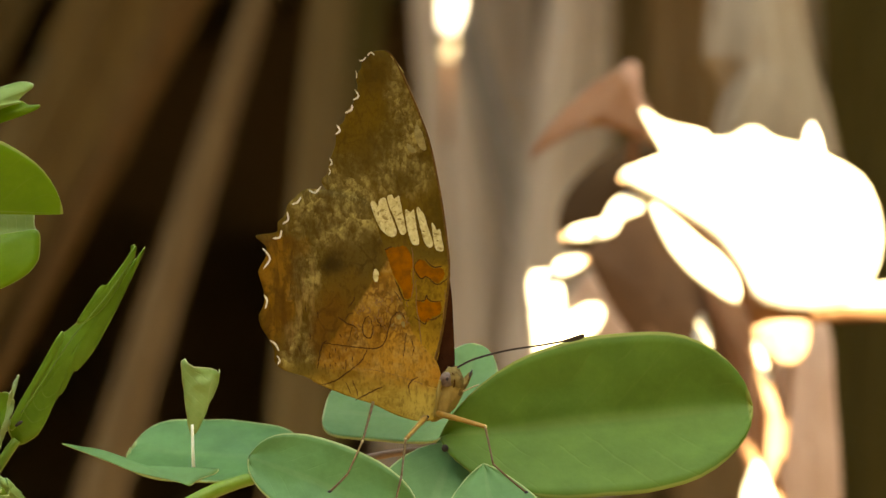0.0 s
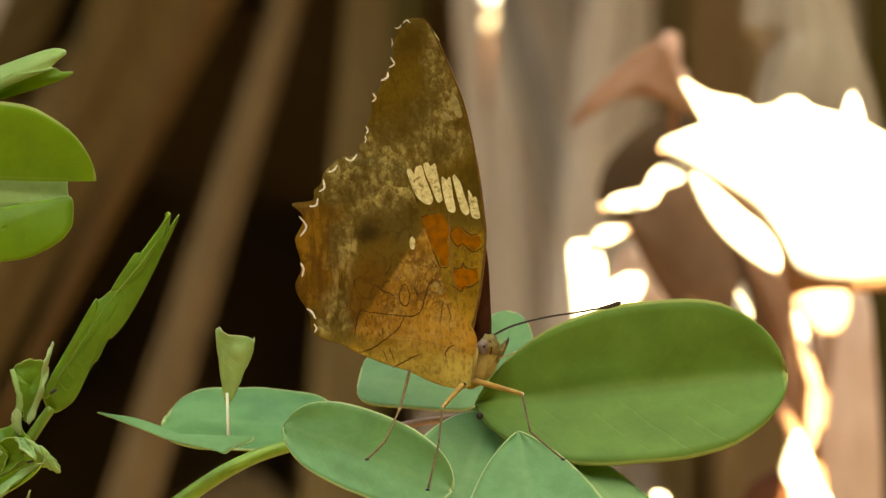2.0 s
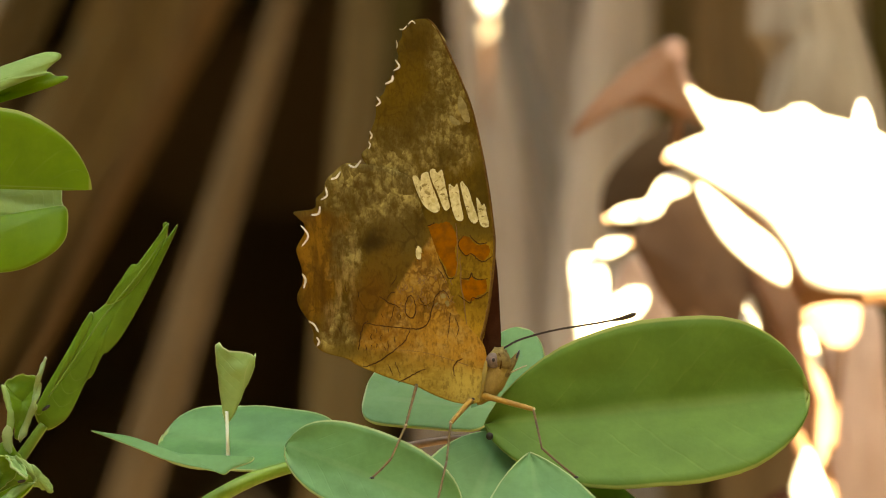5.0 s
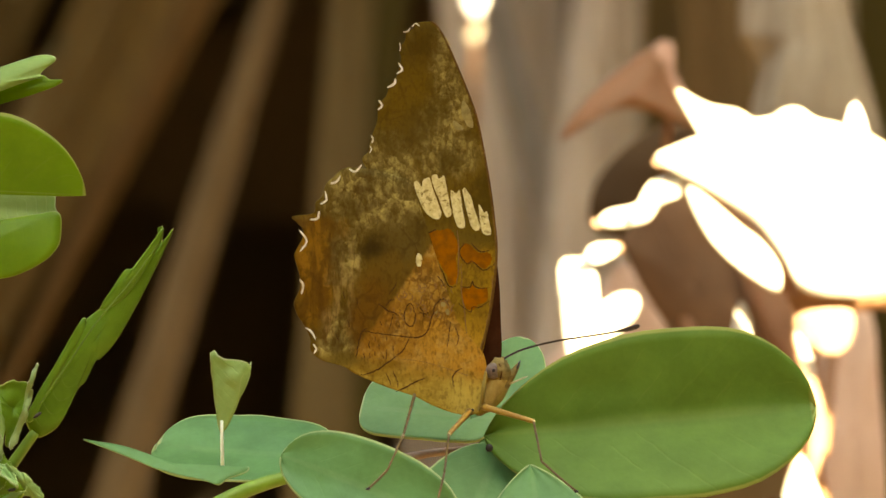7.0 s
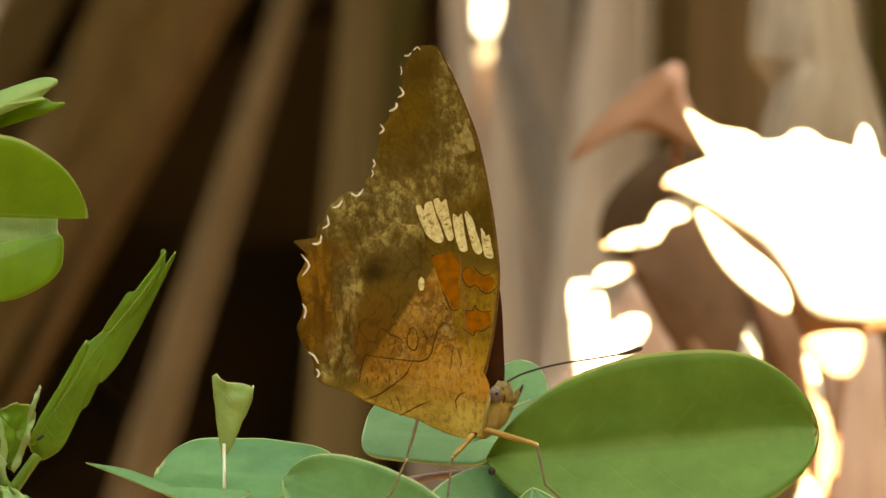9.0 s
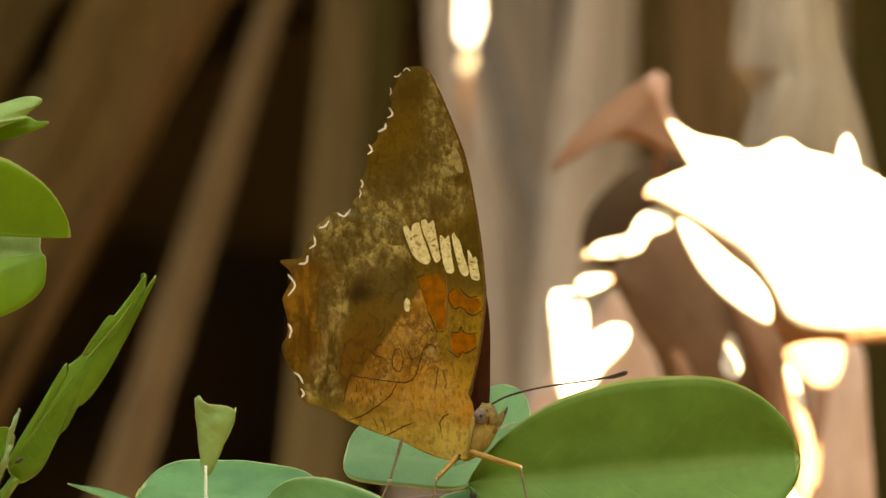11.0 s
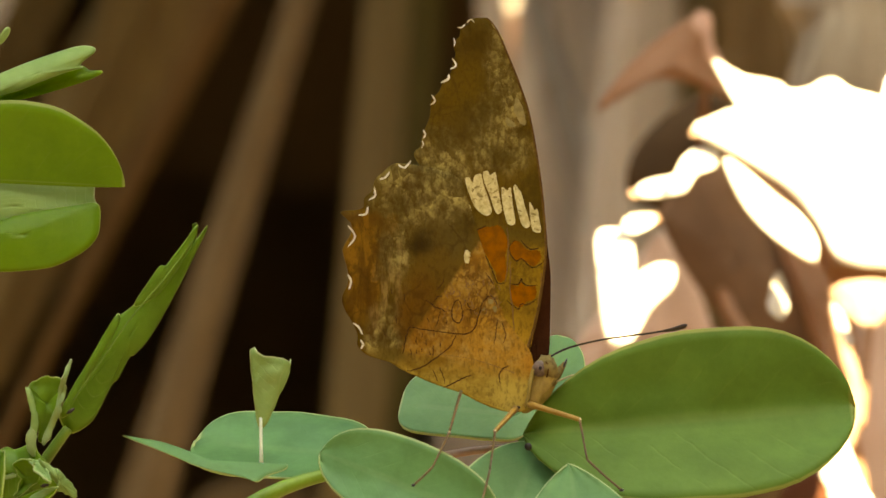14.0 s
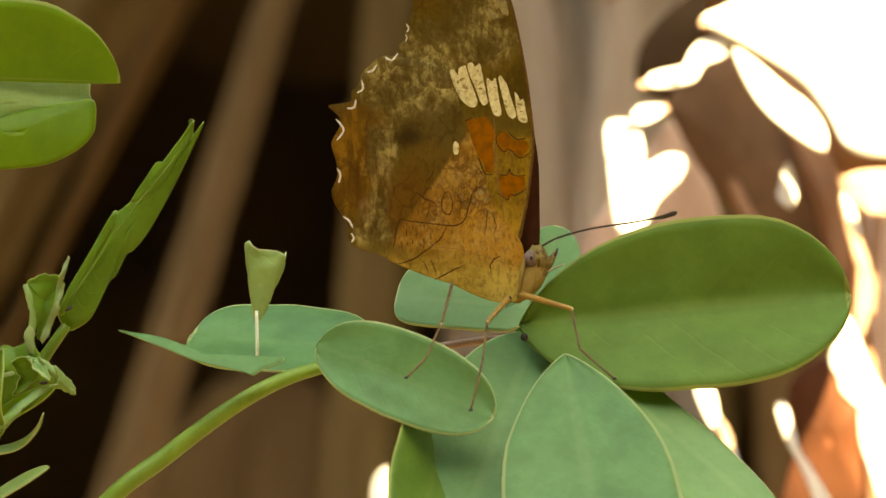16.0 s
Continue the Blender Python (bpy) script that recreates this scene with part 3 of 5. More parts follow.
    patch(ob, [(1148, 926), (1178, 932), (1191, 988), (1193, 1008), (1179, 1006), (1159, 968)], y, M_STRAW, "", 0.04, -0.5, seed=13)
    patch(ob, [(1189, 991), (1203, 998), (1215, 1036), (1201, 1042)], y - 0.004, M_PEACH, "", 0.04, -0.5, seed=32)
    patch(ob, [(1201, 1030), (1215, 1036), (1229, 1078), (1262, 1136), (1237, 1141), (1213, 1092)], y, M_STRAW, "", 0.04, -0.5, seed=33)
    # peach patch stands in for the sunlit top of the tan leaf
    patch(ob, [(1403, 569), (1430, 552), (1485, 547), (1511, 556), (1510, 594), (1490, 626), (1455, 626), (1423, 602)], y - 0.022, M_PEACH, "", 0.06, -0.5, seed=25)
    patch(ob, [(585, 1083), (601, 1071), (609, 1087), (617, 1145), (577, 1145), (575, 1105)], y, M_STRAW, "", 0.04, -0.5, seed=14)
    # peach patches paint the unlit tips of the bleached leaves
    for k, (u, v, a, b) in enumerate(((1057, 396, 9, 7), (1093, 440, 9, 9), (1164, 288, 8, 7))):
        patch(ob, [(u + a * math.cos(q), v + b * math.sin(q)) for q in (0.0, 1.0, 2.1, 3.1, 4.2, 5.2)], y - 0.006, M_PEACH, "", 0.1, -0.5, seed=50 + k)


def sun_spots():
    """Pale patches in place of two spots of sun, the smaller below, hung from the crown on an added thread."""
    top = at(842, -60, 1.45)
    ob = thing("sun_spot", Vector((top.x, top.y, 1.9)), "pale patches on an added stalk, standing in for spots of sun", "dry leaf")
    part("stalk", tube([Vector((top.x, top.y, 1.9)), Vector((top.x + 0.01, top.y, 1.2)), top, at(838, 20, 1.45)], [0.0015, 0.001, 0.0007, 0.0005], 6, 6), M_RUST, ob)
    for u, v, a, b, material, seed in ((842, -34, 20, 64, M_SUNLIT_WHITE, 1), (838, 54, 12, 20, M_DRY_PALE, 2)):
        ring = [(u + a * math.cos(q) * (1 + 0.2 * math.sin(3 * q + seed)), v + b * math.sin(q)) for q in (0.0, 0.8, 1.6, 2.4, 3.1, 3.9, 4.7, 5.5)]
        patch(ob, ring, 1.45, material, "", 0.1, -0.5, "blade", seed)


def ball_at(c, radii, turn=0.0):
    bm = bmesh.new()
    bmesh.ops.create_uvsphere(bm, u_segments=12, v_segments=8, radius=1.0)
    m = Matrix.Translation(c) @ pose(0, 0, 0, 0, -turn, 0) @ Matrix.Diagonal((*radii, 1))
    bmesh.ops.transform(bm, matrix=m, verts=bm.verts)
    return bm


# ---- the leafy sprig on which the butterfly sits ----
def sprig():
    ob = thing("leafy_sprig", at(866, 790), "sprig of a shrub with rounded bluish-green leaflets", "sprig")
    stem = [at(-300, 441 + 0.62 / G, 0.02), at(-350, 5000, 0.02), at(-150, 1500, 0.01), at(90, 1126, 0.0), at(235, 998, 0.0), at(390, 890, 0.0), at(520, 842, 0.004), at(690, 816, 0.006)]
    part("stem", tube(stem, [22 * G, 20 * G, 18 * G, 17 * G, 16 * G, 14 * G, 12 * G, 8 * G], 6, 10), M_STEM, ob)
    part("stem_tip", tube([at(676, 818, 0.006), at(780, 800, 0.007), at(866, 795, 0.005), at(905, 802, 0.002)], [8 * G, 7 * G, 6 * G, 5 * G], 5, 8), M_WOODY, ob, "pinkish-brown woody tip of the stem")
    up, front = (0.1, -0.55, 0.85), (0.05, -0.85, 0.5)
    leaf(ob, at(498, 806, -0.004), at(812, 934, -0.012), 80, 75, (-0.12, -0.955, 0.27), M_TEAL, "", skew_r=1.14, fold=0.02, cup=0.16, arch=0.04, ripple=0.014, seed=1, full=2.7, blunt=0.52)
    leaf(ob, at(584, 814, 0.010), at(276, 789, 0.016), 62, 66, up, M_TEAL, "", fold=0.05, ripple=0.02, seed=2, full=4.2, blunt=0.44)
    patch(ob, [(146, 779), (172, 783), (215, 790), (262, 805), (306, 821), (350, 828), (400, 829), (438, 827), (436, 836), (405, 847), (388, 858), (372, 853), (345, 847), (312, 840), (276, 830), (244, 817), (200, 800), (165, 787)],
          -0.0035, M_TEAL, "narrow leaflet seen along its edge", 0.02, -1.1, "leaf", seed=3, thick=1.2e-4, crumple=0.02)
    leaf(ob, at(876, 742, 0.012), at(638, 722, 0.014), 50, 60, (0.0, -0.62, 0.78), M_TEAL_LIT, "", fold=0.05, seed=4, full=7.0, blunt=0.42)
    leaf(ob, at(865, 795, 0.010), at(928, 598, 0.02), 62, 66, front, M_TEAL, "", fold=0.1, seed=5)
    leaf(ob, at(858, 772, 0.002), at(1443, 720, 0.004), 142, 160, (-0.05, -0.95, 0.25), M_BROAD, "broad mid-green leaflet", fold=0.40, arch=0.03, ripple=0.02, seed=6, skew=1.3, skew_r=1.08, full=2.6, blunt=0.56)
    leaf(ob, at(938, 824, -0.004), at(1030, 1330, -0.03), 156, 156, (0.0, -0.8, 0.6), M_TEAL, "", fold=0.08, seed=7, ripple=0.014, full=2.2, skew=1.15, blunt=0.72)
    leaf(ob, at(962, 820, 0.0), at(1330, 1140, -0.012), 44, 90, (0.1, -0.66, 0.75), M_TEAL_LIT, "", fold=0.1, seed=9, ripple=0.01, full=2.6)
    leaf(ob, at(884, 788, 0.004), at(735, 1190, -0.016), 115, 128, (0.1, -0.8, 0.6), M_TEAL, "", fold=0.08, seed=8)
    # dark leaflet in place of the upper leaflet's shadow on the large leaf
    leaf(ob, at(745, 862, 0.004), at(660, 1210, -0.024), 98, 92, (0.3, -0.9, -0.2), M_BROAD, "dark green leaflet standing in for the shadow on the leaf beside it", fold=0.1, seed=10, ripple=0.01, full=2.6)
    # dead curled leaflet on a bleached stalk
    part("bleached_stalk", tube([at(394, 845, -0.003), at(393, 800, -0.004), at(392, 745, -0.003)], [4 * G, 3.4 * G, 3 * G], 4, 6), M_WHITE_TWIG, ob)
    rows = []
    for i in range(13):
        f = i / 12
        row = []
        for j in range(13):
            s = j / 12
            a = radians(-165 + 250 * s)
            r = (4 + 34 * f ** 0.8) * G
            mid = at(393 + 16 * f, 762 - 126 * f, -0.002)
            row.append((mid + Vector((math.cos(a) * r, math.sin(a) * r * 0.7, (4 * math.sin(s * 19) * f ** 4 + 12 * f ** 3 * noise.noise((s * 9, 1.5, 4)) - 13 * f * math.cos(a)) * G)) + Vector((0.6, 1, 0)) * (13 * f * G * noise.noise((s * 7, f * 6, 2))), f, s))
        rows.append(row)
    part("curled_leaf", sheet(rows, 1.6e-4), M_CURL, ob, "small curled pale green leaflet")
    bm = bmesh.new()
    bmesh.ops.create_uvsphere(bm, u_segments=10, v_segments=8, radius=7 * G)
    bmesh.ops.translate(bm, verts=bm.verts, vec=at(866, 793, -0.002))
    part("node", bm, M_DARK_MARK, ob, "dark brown leaf node")
    return ob


def left_twig():
    ob = thing("leafy_twig", at(-60, 360), "twig with bright green leaves lit from behind", "twig")
    part("stem", tube([at(-400, 441 + 0.62 / G, 0.05), at(-420, 4000, 0.04), at(-330, 1200, 0.02), at(-260, 500, 0.008), at(-210, 330, 0.0), at(-190, 150, 0.0)], [20 * G, 18 * G, 14 * G, 11 * G, 9 * G, 5 * G], 6, 8), M_STEM, ob)
    patch(ob, [(-231, 227), (-81, 153), (-31, 131), (19, 113), (69, 98), (94, 100), (97, 108), (84, 118), (71, 131), (74, 136), (49, 143), (9, 158), (-41, 178), (-81, 190), (-201, 237)],
          -0.0012, M_FLAP, "pale green leaf half with a notched tip", 0.05, -0.45, "leaf", seed=41, thick=1.2e-4, crumple=0.07)
    patch(ob, [(-201, 233), (-81, 186), (-41, 174), (9, 154), (49, 139), (74, 133), (89, 141), (109, 141), (107, 148), (79, 160), (39, 173), (-21, 190), (-81, 203), (-181, 245)],
          0.0004, M_BRIGHT, "", 0.03, -0.15, "leaf", seed=42, thick=1.2e-4, crumple=0.07)
    patch(ob, [(-161, 149), (-101, 111), (-73, 83), (-60, 66), (-53, 70), (-61, 86), (-81, 106), (-121, 146)],
          0.0, M_FLAP, "", 0.08, 0.1, "leaf", seed=43, thick=1.2e-4)
    part("stalk", tube([at(-195, 240, 0.0), at(-150, 205, 0.0), at(-110, 190, 0.0)], [4 * G, 4 * G, 3 * G], 4, 6), M_STEM, ob)
    leaf(ob, at(-215, 330, 0.0), at(152, 346, -0.002), 142, 5, (0, -1.0, -0.25), M_BRIGHT, "bright green leaf folded along its midrib", fold=0.0, seed=12, full=2.4, blunt=0.62, skew=0.9)
    patch(ob, [(-282, 407), (-232, 357), (-82, 331), (18, 330), (90, 336), (98, 368), (105, 392), (68, 396), (18, 405), (-42, 417), (-82, 427), (-202, 432)],
          0.0004, M_FLAP, "pale turned-up half of a leaf", 0.06, -0.3, "leaf", seed=44, thick=1.2e-4, crumple=0.04)
    patch(ob, [(-282, 407), (-202, 416), (-82, 409), (-42, 399), (18, 387), (68, 379), (104, 377), (108, 413), (102, 438), (78, 463), (28, 488), (-22, 496), (-82, 498), (-202, 487)],
          -0.0012, M_BRIGHT, "", 0.05, -0.2, "leaf", seed=45, thick=1.2e-4, crumple=0.03)
    return ob


def bud_shoot():
    ob = thing("young_shoot", at(40, 780), "young shoot with folded pointed green leaves", "shoot")
    part("stem", tube([at(-500, 441 + 0.62 / G, 0.03), at(-480, 4500, 0.02), at(-260, 1500, 0.01), at(-80, 990, 0.0), at(0, 855, 0.0), at(62, 765, 0.0)], [18 * G, 16 * G, 13 * G, 12 * G, 11 * G, 9 * G], 6, 8), M_STEM, ob)
    f = (0.4, -0.85, 0.35)
    patch(ob, [(45, 744), (61, 708), (97, 651), (141, 576), (160, 560), (187, 536), (228, 484), (272, 426), (289, 404), (288, 428), (307, 405), (292, 440), (249, 527), (208, 599), (180, 633),
               (168, 640), (150, 676), (136, 690), (112, 739), (94, 762), (63, 775)], -0.001, M_YOUNG, "folded young leaf with a frayed tip", 0.05, 0.1, "leaf", seed=21, thick=1.2e-4)
    patch(ob, [(48, 742), (64, 702), (100, 642), (138, 576), (150, 562), (150, 582), (112, 648), (78, 704), (58, 744)], -0.0028, M_YOUNG, "", 0.05, 0.1, "leaf", seed=23, thick=1.2e-4)
    patch(ob, [(176, 548), (206, 500), (222, 478), (236, 474), (276, 421), (290, 404), (280, 436), (240, 502), (208, 536)], -0.0028, M_YOUNG, "", 0.05, 0.1, "leaf", seed=24, thick=1.2e-4)
    patch(ob, [(270, 430), (282, 408), (279, 404), (288, 402), (284, 425), (276, 440)], 0.0006, M_YOUNG, "", 0.02, 0.1, "leaf", seed=36, thick=1.2e-4)
    part("crease", tube([at(70, 716, -0.0044), at(118, 648, -0.0048), at(170, 572, -0.0048), at(232, 498, -0.0044), at(280, 432, -0.0036)], [1.2 * G, 1.6 * G, 1.6 * G, 1.2 * G, 0.6 * G], 5, 5), M_STEM, ob)
    part("mark", ball_at(at(66, 735, -0.0045), (9 * G, 3 * G, 3.2 * G), 35), M_DARK_MARK, ob, "dark scar at the foot of the folded leaf")
    patch(ob, [(-11, 694), (6, 680), (30, 673), (50, 679), (54, 694), (44, 729), (34, 749), (24, 784), (10, 791), (6, 759), (-1, 724)],
          -0.002, M_YOUNG, "small half-open leaf", -0.12, 0.1, "leaf", seed=25, frill=5.0, thick=1.2e-4, crumple=0.25)
    patch(ob, [(-13, 693), (-7, 694), (1, 719), (7, 745), (7, 769), (1, 791), (-4, 784), (-2, 749), (-9, 714)],
          -0.0045, M_CURL, "", 0.1, 0.1, "leaf", seed=31, frill=5.0, thick=1.2e-4)
    patch(ob, [(63, 646), (65, 652), (56, 685), (58, 701), (50, 719), (48, 735), (36, 764), (22, 793), (16, 789), (28, 759), (40, 724), (50, 679)],
          -0.005, M_PALE_TIP, "pale frayed narrow leaf tip", 0.06, 0.1, "leaf", seed=26, frill=5.0, thick=1.2e-4, crumple=0.25)
    patch(ob, [(-10, 773), (-2, 765), (4, 779), (5, 813), (-6, 813), (-12, 794)],
          -0.0056, M_PALE_TIP, "", 0.1, 0.1, "leaf", seed=32, frill=5.0, thick=1.2e-4)
    patch(ob, [(-116, 829), (-66, 811), (-48, 801), (-26, 803), (-4, 795), (16, 817), (34, 834), (55, 853), (69, 869), (53, 877), (33, 871), (3, 884), (-27, 911), (-57, 937), (-117, 959)],
          -0.003, M_YOUNG, "crumpled young leaves in a tuft", 0.14, 0.2, "leaf", seed=27, frill=5.0, thick=1.2e-4, crumple=0.25)
    patch(ob, [(8, 821), (32, 832), (48, 841), (65, 861), (78, 879), (72, 888), (55, 880), (39, 874), (43, 863), (28, 849)],
          -0.007, M_CURL, "young leaf with a notched pale rim", 0.16, 0.2, "leaf", seed=33, frill=5.0, thick=1.2e-4, crumple=0.25)
    patch(ob, [(43, 871), (23, 872), (-2, 886), (-32, 909), (-67, 947), (-87, 979), (-45, 945), (-12, 911), (19, 889)],
          -0.0075, M_CURL, "", 0.1, 0.2, "leaf", seed=39, frill=5.0, thick=1.2e-4, crumple=0.25)
    patch(ob, [(-82, 847), (-49, 850), (-34, 846), (-32, 852), (-51, 857), (-82, 859)],
          -0.0078, M_PALE_TIP, "", 0.06, 0.1, "leaf", seed=46, thick=1.2e-4)
    patch(ob, [(-36, 829), (-8, 821), (14, 839), (9, 857), (-13, 879), (-33, 889), (-23, 857)],
          -0.0062, M_YOUNG, "", -0.2, 0.3, "leaf", seed=47, frill=5.0, thick=1.2e-4, crumple=0.25)
    # dark ball paints the shade of the hole in the tuft
    part("mark", ball_at(at(21, 867, -0.0085), (8 * G, 3 * G, 3 * G), 10), M_DARK_MARK, ob)
    leaf(ob, at(-80, 940, -0.004), at(42, 872, -0.008), 14, 18, (0.2, -0.8, 0.5), M_BRIGHT, "", fold=0.3, seed=34)
    leaf(ob, at(-95, 985, -0.003), at(20, 920, -0.008), 7, 12, (0.1, -0.6, 0.75), M_CURL, "", fold=0.3, seed=28, arch=-0.22)
    leaf(ob, at(-95, 1090, -0.003), at(30, 1016, -0.008), 11, 13, (0.1, -0.6, 0.75), M_CURL, "", fold=0.3, seed=29)
    leaf(ob, at(-60, 960, -0.006), at(-52, 806, -0.007), 12, 26, (-0.4, -0.8, 0.4), M_YOUNG, "", fold=0.6, seed=37, arch=0.16, ripple=0.07, skew=0.8)
    leaf(ob, at(-5, 822, -0.006), at(30, 862, -0.009), 9, 12, (0.3, -0.7, 0.6), M_CURL, "", fold=0.5, seed=39, rib=False, ragged=0.3, ripple=0.1)
    return ob


# ---- the butterfly, in its own grid: one unit is 0.0698 mm, origin at the thorax ----
B = G / 0.953
BASE = at(844, 707)


def on(x, y, d=0.0):
    """A place on the butterfly: x right, y down on its grid, d metres towards the back."""
    return BASE + Vector(((x - 850) * B, d, -(y - 680) * B))


def wing_material(name, hind):
    """Scaled wing membrane: olive-brown ground, tan shell-like scales, rust margin and an amber base netted with dark lines."""
    s = Tree(name, 0.85, 0.0, 0.05)
    x = s.xyz(s.obj)
    warp = s.math("MULTIPLY", s.math("SUBTRACT", s.noise(500, 4), 0.5), 46 * B)
    bend = s.node("ShaderNodeTexNoise", {"Vector": s.obj, "Scale": 420.0, "Detail": 3.0}, 1)
    bent = s.node("ShaderNodeVectorMath", {0: s.obj, 1: s.node("ShaderNodeVectorMath", {0: bend, 1: (0.0016, 0.0, 0.0016)}, operation="MULTIPLY")}, operation="ADD")

    def blob(cx, cy, rx, ry, soft=0.5):
        dx = s.math("DIVIDE", s.math("ADD", s.math("SUBTRACT", x[0], (cx - 850) * B), warp), rx * B)
        dz = s.math("DIVIDE", s.math("ADD", s.math("SUBTRACT", x[2], -(cy - 680) * B), warp), ry * B)
        r = s.math("SQRT", s.math("ADD", s.math("MULTIPLY", dx, dx), s.math("MULTIPLY", dz, dz)))
        return s.ramp(r, 1.0 - soft, 1.0 + soft, 1.0, 0.0)

    def blobs(*rows):
        out = blob(*rows[0])
        for row in rows[1:]:
            out = s.math("MAXIMUM", out, blob(*row))
        return out

    def side(ax, ay, bx, by, soft, wave=0.5):
        """1 on the right hand of the line from a to b, looking from a to b with y down."""
        nx, ny = -(by - ay), (bx - ax)
        n = math.hypot(nx, ny)
        nx, ny = nx / n, ny / n
        off = s.math("ADD", s.math("MULTIPLY", x[0], nx), s.math("MULTIPLY", x[2], -ny))
        zero = ((ax - 850) * nx + (ay - 680) * ny) * B
        return s.ramp(s.math("ADD", s.math("SUBTRACT", off, zero), s.math("MULTIPLY", warp, wave)), -soft * B, soft * B)

    def shells(scale, stretch):
        """Overlapping flecks, each of its own brightness, dark at the lower rim."""
        m = s.node("ShaderNodeMapping", {"Vector": bent, "Scale": stretch})
        v = s.t.nodes.new("ShaderNodeTexVoronoi")
        s.t.links.new(m, v.inputs["Vector"])
        v.inputs["Scale"].default_value = scale
        local = s.xyz(s.node("ShaderNodeVectorMath", {0: m, 1: v.outputs["Position"]}, operation="SUBTRACT"))
        low = s.math("MULTIPLY", s.math("ADD", local[2], s.math("MULTIPLY", local[0], 0.5)), -scale)
        rim = s.ramp(low, 0.10, 0.5)
        own = s.xyz(v.outputs["Color"])[0]
        return s.math("MULTIPLY", s.ramp(own, 0.0, 1.0, 0.42, 1.0), s.math("SUBTRACT", 1.0, s.math("MULTIPLY", rim, 0.65)))

    def net(scale, lo, hi, stretch):
        curl = s.node("ShaderNodeTexNoise", {"Vector": s.obj, "Scale": 900.0, "Detail": 2.0}, 1)
        m = s.node("ShaderNodeMapping", {"Vector": s.node("ShaderNodeVectorMath", {0: bent, 1: s.node("ShaderNodeVectorMath", {0: curl, 1: (0.0016, 0.0, 0.0016)}, operation="MULTIPLY")}, operation="ADD"), "Scale": stretch})
        d = s.node("ShaderNodeTexVoronoi", {"Vector": m, "Scale": scale}, feature="DISTANCE_TO_EDGE")
        return s.ramp(d, lo, hi, 1.0, 0.0)

    fleck = s.ramp(s.noise(1400, 5, (1, 1, 0.6), 0.75), 0.38, 0.58)
    coarse = s.ramp(s.noise(300, 4, (1, 1, 1), 0.65), 0.38, 0.60)
    ground, tan, deep = (0.068, 0.043, 0.006), (0.47, 0.375, 0.132), (0.066, 0.041, 0.006)
    flake = s.math("MULTIPLY", shells(1000, (1, 0, 0.6)), s.math("ADD", s.math("MULTIPLY", fleck, 0.8), 0.2))
    mott = s.mix(flake, deep, tan)
    mesh = s.math("MULTIPLY", net(1150, 0.03, 0.19, (1.1, 0, 0.8)), s.ramp(s.noise(330, 3), 0.36, 0.56))
    col = s.mix(s.math("MULTIPLY", coarse, 0.6), ground, (0.145, 0.088, 0.012))
    if hind:
        zone = blobs((664, 333, 74, 66), (702, 305, 58, 56), (712, 357, 50, 40), (632, 424, 26, 60), (617, 572, 26, 44), (602, 595, 22, 30))
        thin = s.math("ADD", s.math("MULTIPLY", coarse, 0.65), 0.3)
        col = s.mix(s.math("MULTIPLY", zone, thin), col, mott)
        col = s.mix(s.ramp(s.noise(330, 3, (1, 1, 1), 0.6), 0.46, 0.64, 0.0, 0.5), col, (0.055, 0.033, 0.005))
        rust = s.mix(s.ramp(s.noise(420, 3, (1.8, 1, 0.45)), 0.38, 0.6), (0.225, 0.112, 0.014), (0.105, 0.050, 0.007))
        col = s.mix(s.math("MULTIPLY", blobs((571, 467, 36, 92, 0.3), (573, 395, 30, 26, 0.4)), 0.95), col, rust)
        col = s.mix(s.math("MULTIPLY", blob(602, 395, 34, 18), 0.6), col, rust)
        col = s.mix(s.math("MULTIPLY", blob(547, 382, 20, 14), 0.9), col, (0.09, 0.048, 0.010))
        # dark wavy line inside the rust margin, and a paler column beside it
        col = s.mix(s.math("MULTIPLY", blobs((591, 457, 6, 46, 0.6), (590, 510, 7, 30, 0.6), (595, 562, 7, 26, 0.6)), 0.75), col, (0.075, 0.034, 0.005))
        streak = s.ramp(s.noise(800, 3, (1.6, 1, 0.3)), 0.40, 0.60)
        col = s.mix(s.math("MULTIPLY", s.math("MULTIPLY", streak, blobs((628, 500, 24, 80), (613, 548, 26, 20))), 0.45), col, (0.42, 0.285, 0.10))
        # grey-brown cell with its dark eye
        col = s.mix(s.math("MULTIPLY", blob(716, 419, 46, 44, 0.55), 0.9), col, (0.098, 0.065, 0.015))
        col = s.mix(s.math("MULTIPLY", blobs((702, 467, 38, 34, 0.5), (669, 510, 32, 48, 0.5)), 0.8), col, (0.12, 0.068, 0.011))
        col = s.mix(s.math("MULTIPLY", blobs((678, 510, 22, 40, 0.6), (655, 548, 16, 46, 0.6)), 0.8), col, (0.125, 0.056, 0.008))
        col = s.mix(s.math("MULTIPLY", blob(678, 421, 17, 20, 0.8), 0.85), col, (0.022, 0.012, 0.003))
        # wrinkled dark scribbles over the grey and rust fields
        wrinkle = s.math("MULTIPLY", net(560, 0.015, 0.11, (1.0, 0, 0.62)), s.ramp(s.noise(260, 3), 0.40, 0.58, 0.0, 0.48))
        col = s.mix(wrinkle, col, (0.040, 0.020, 0.004))
        amber = s.mix(coarse, (0.40, 0.202, 0.031), (0.262, 0.124, 0.018))
        amber = s.mix(s.math("MULTIPLY", blob(807, 595, 70, 50, 0.7), 0.85), amber, (0.50, 0.268, 0.046))
        amber = s.mix(s.math("MULTIPLY", blob(750, 500, 66, 36, 0.6), 0.6), amber, (0.34, 0.20, 0.042))
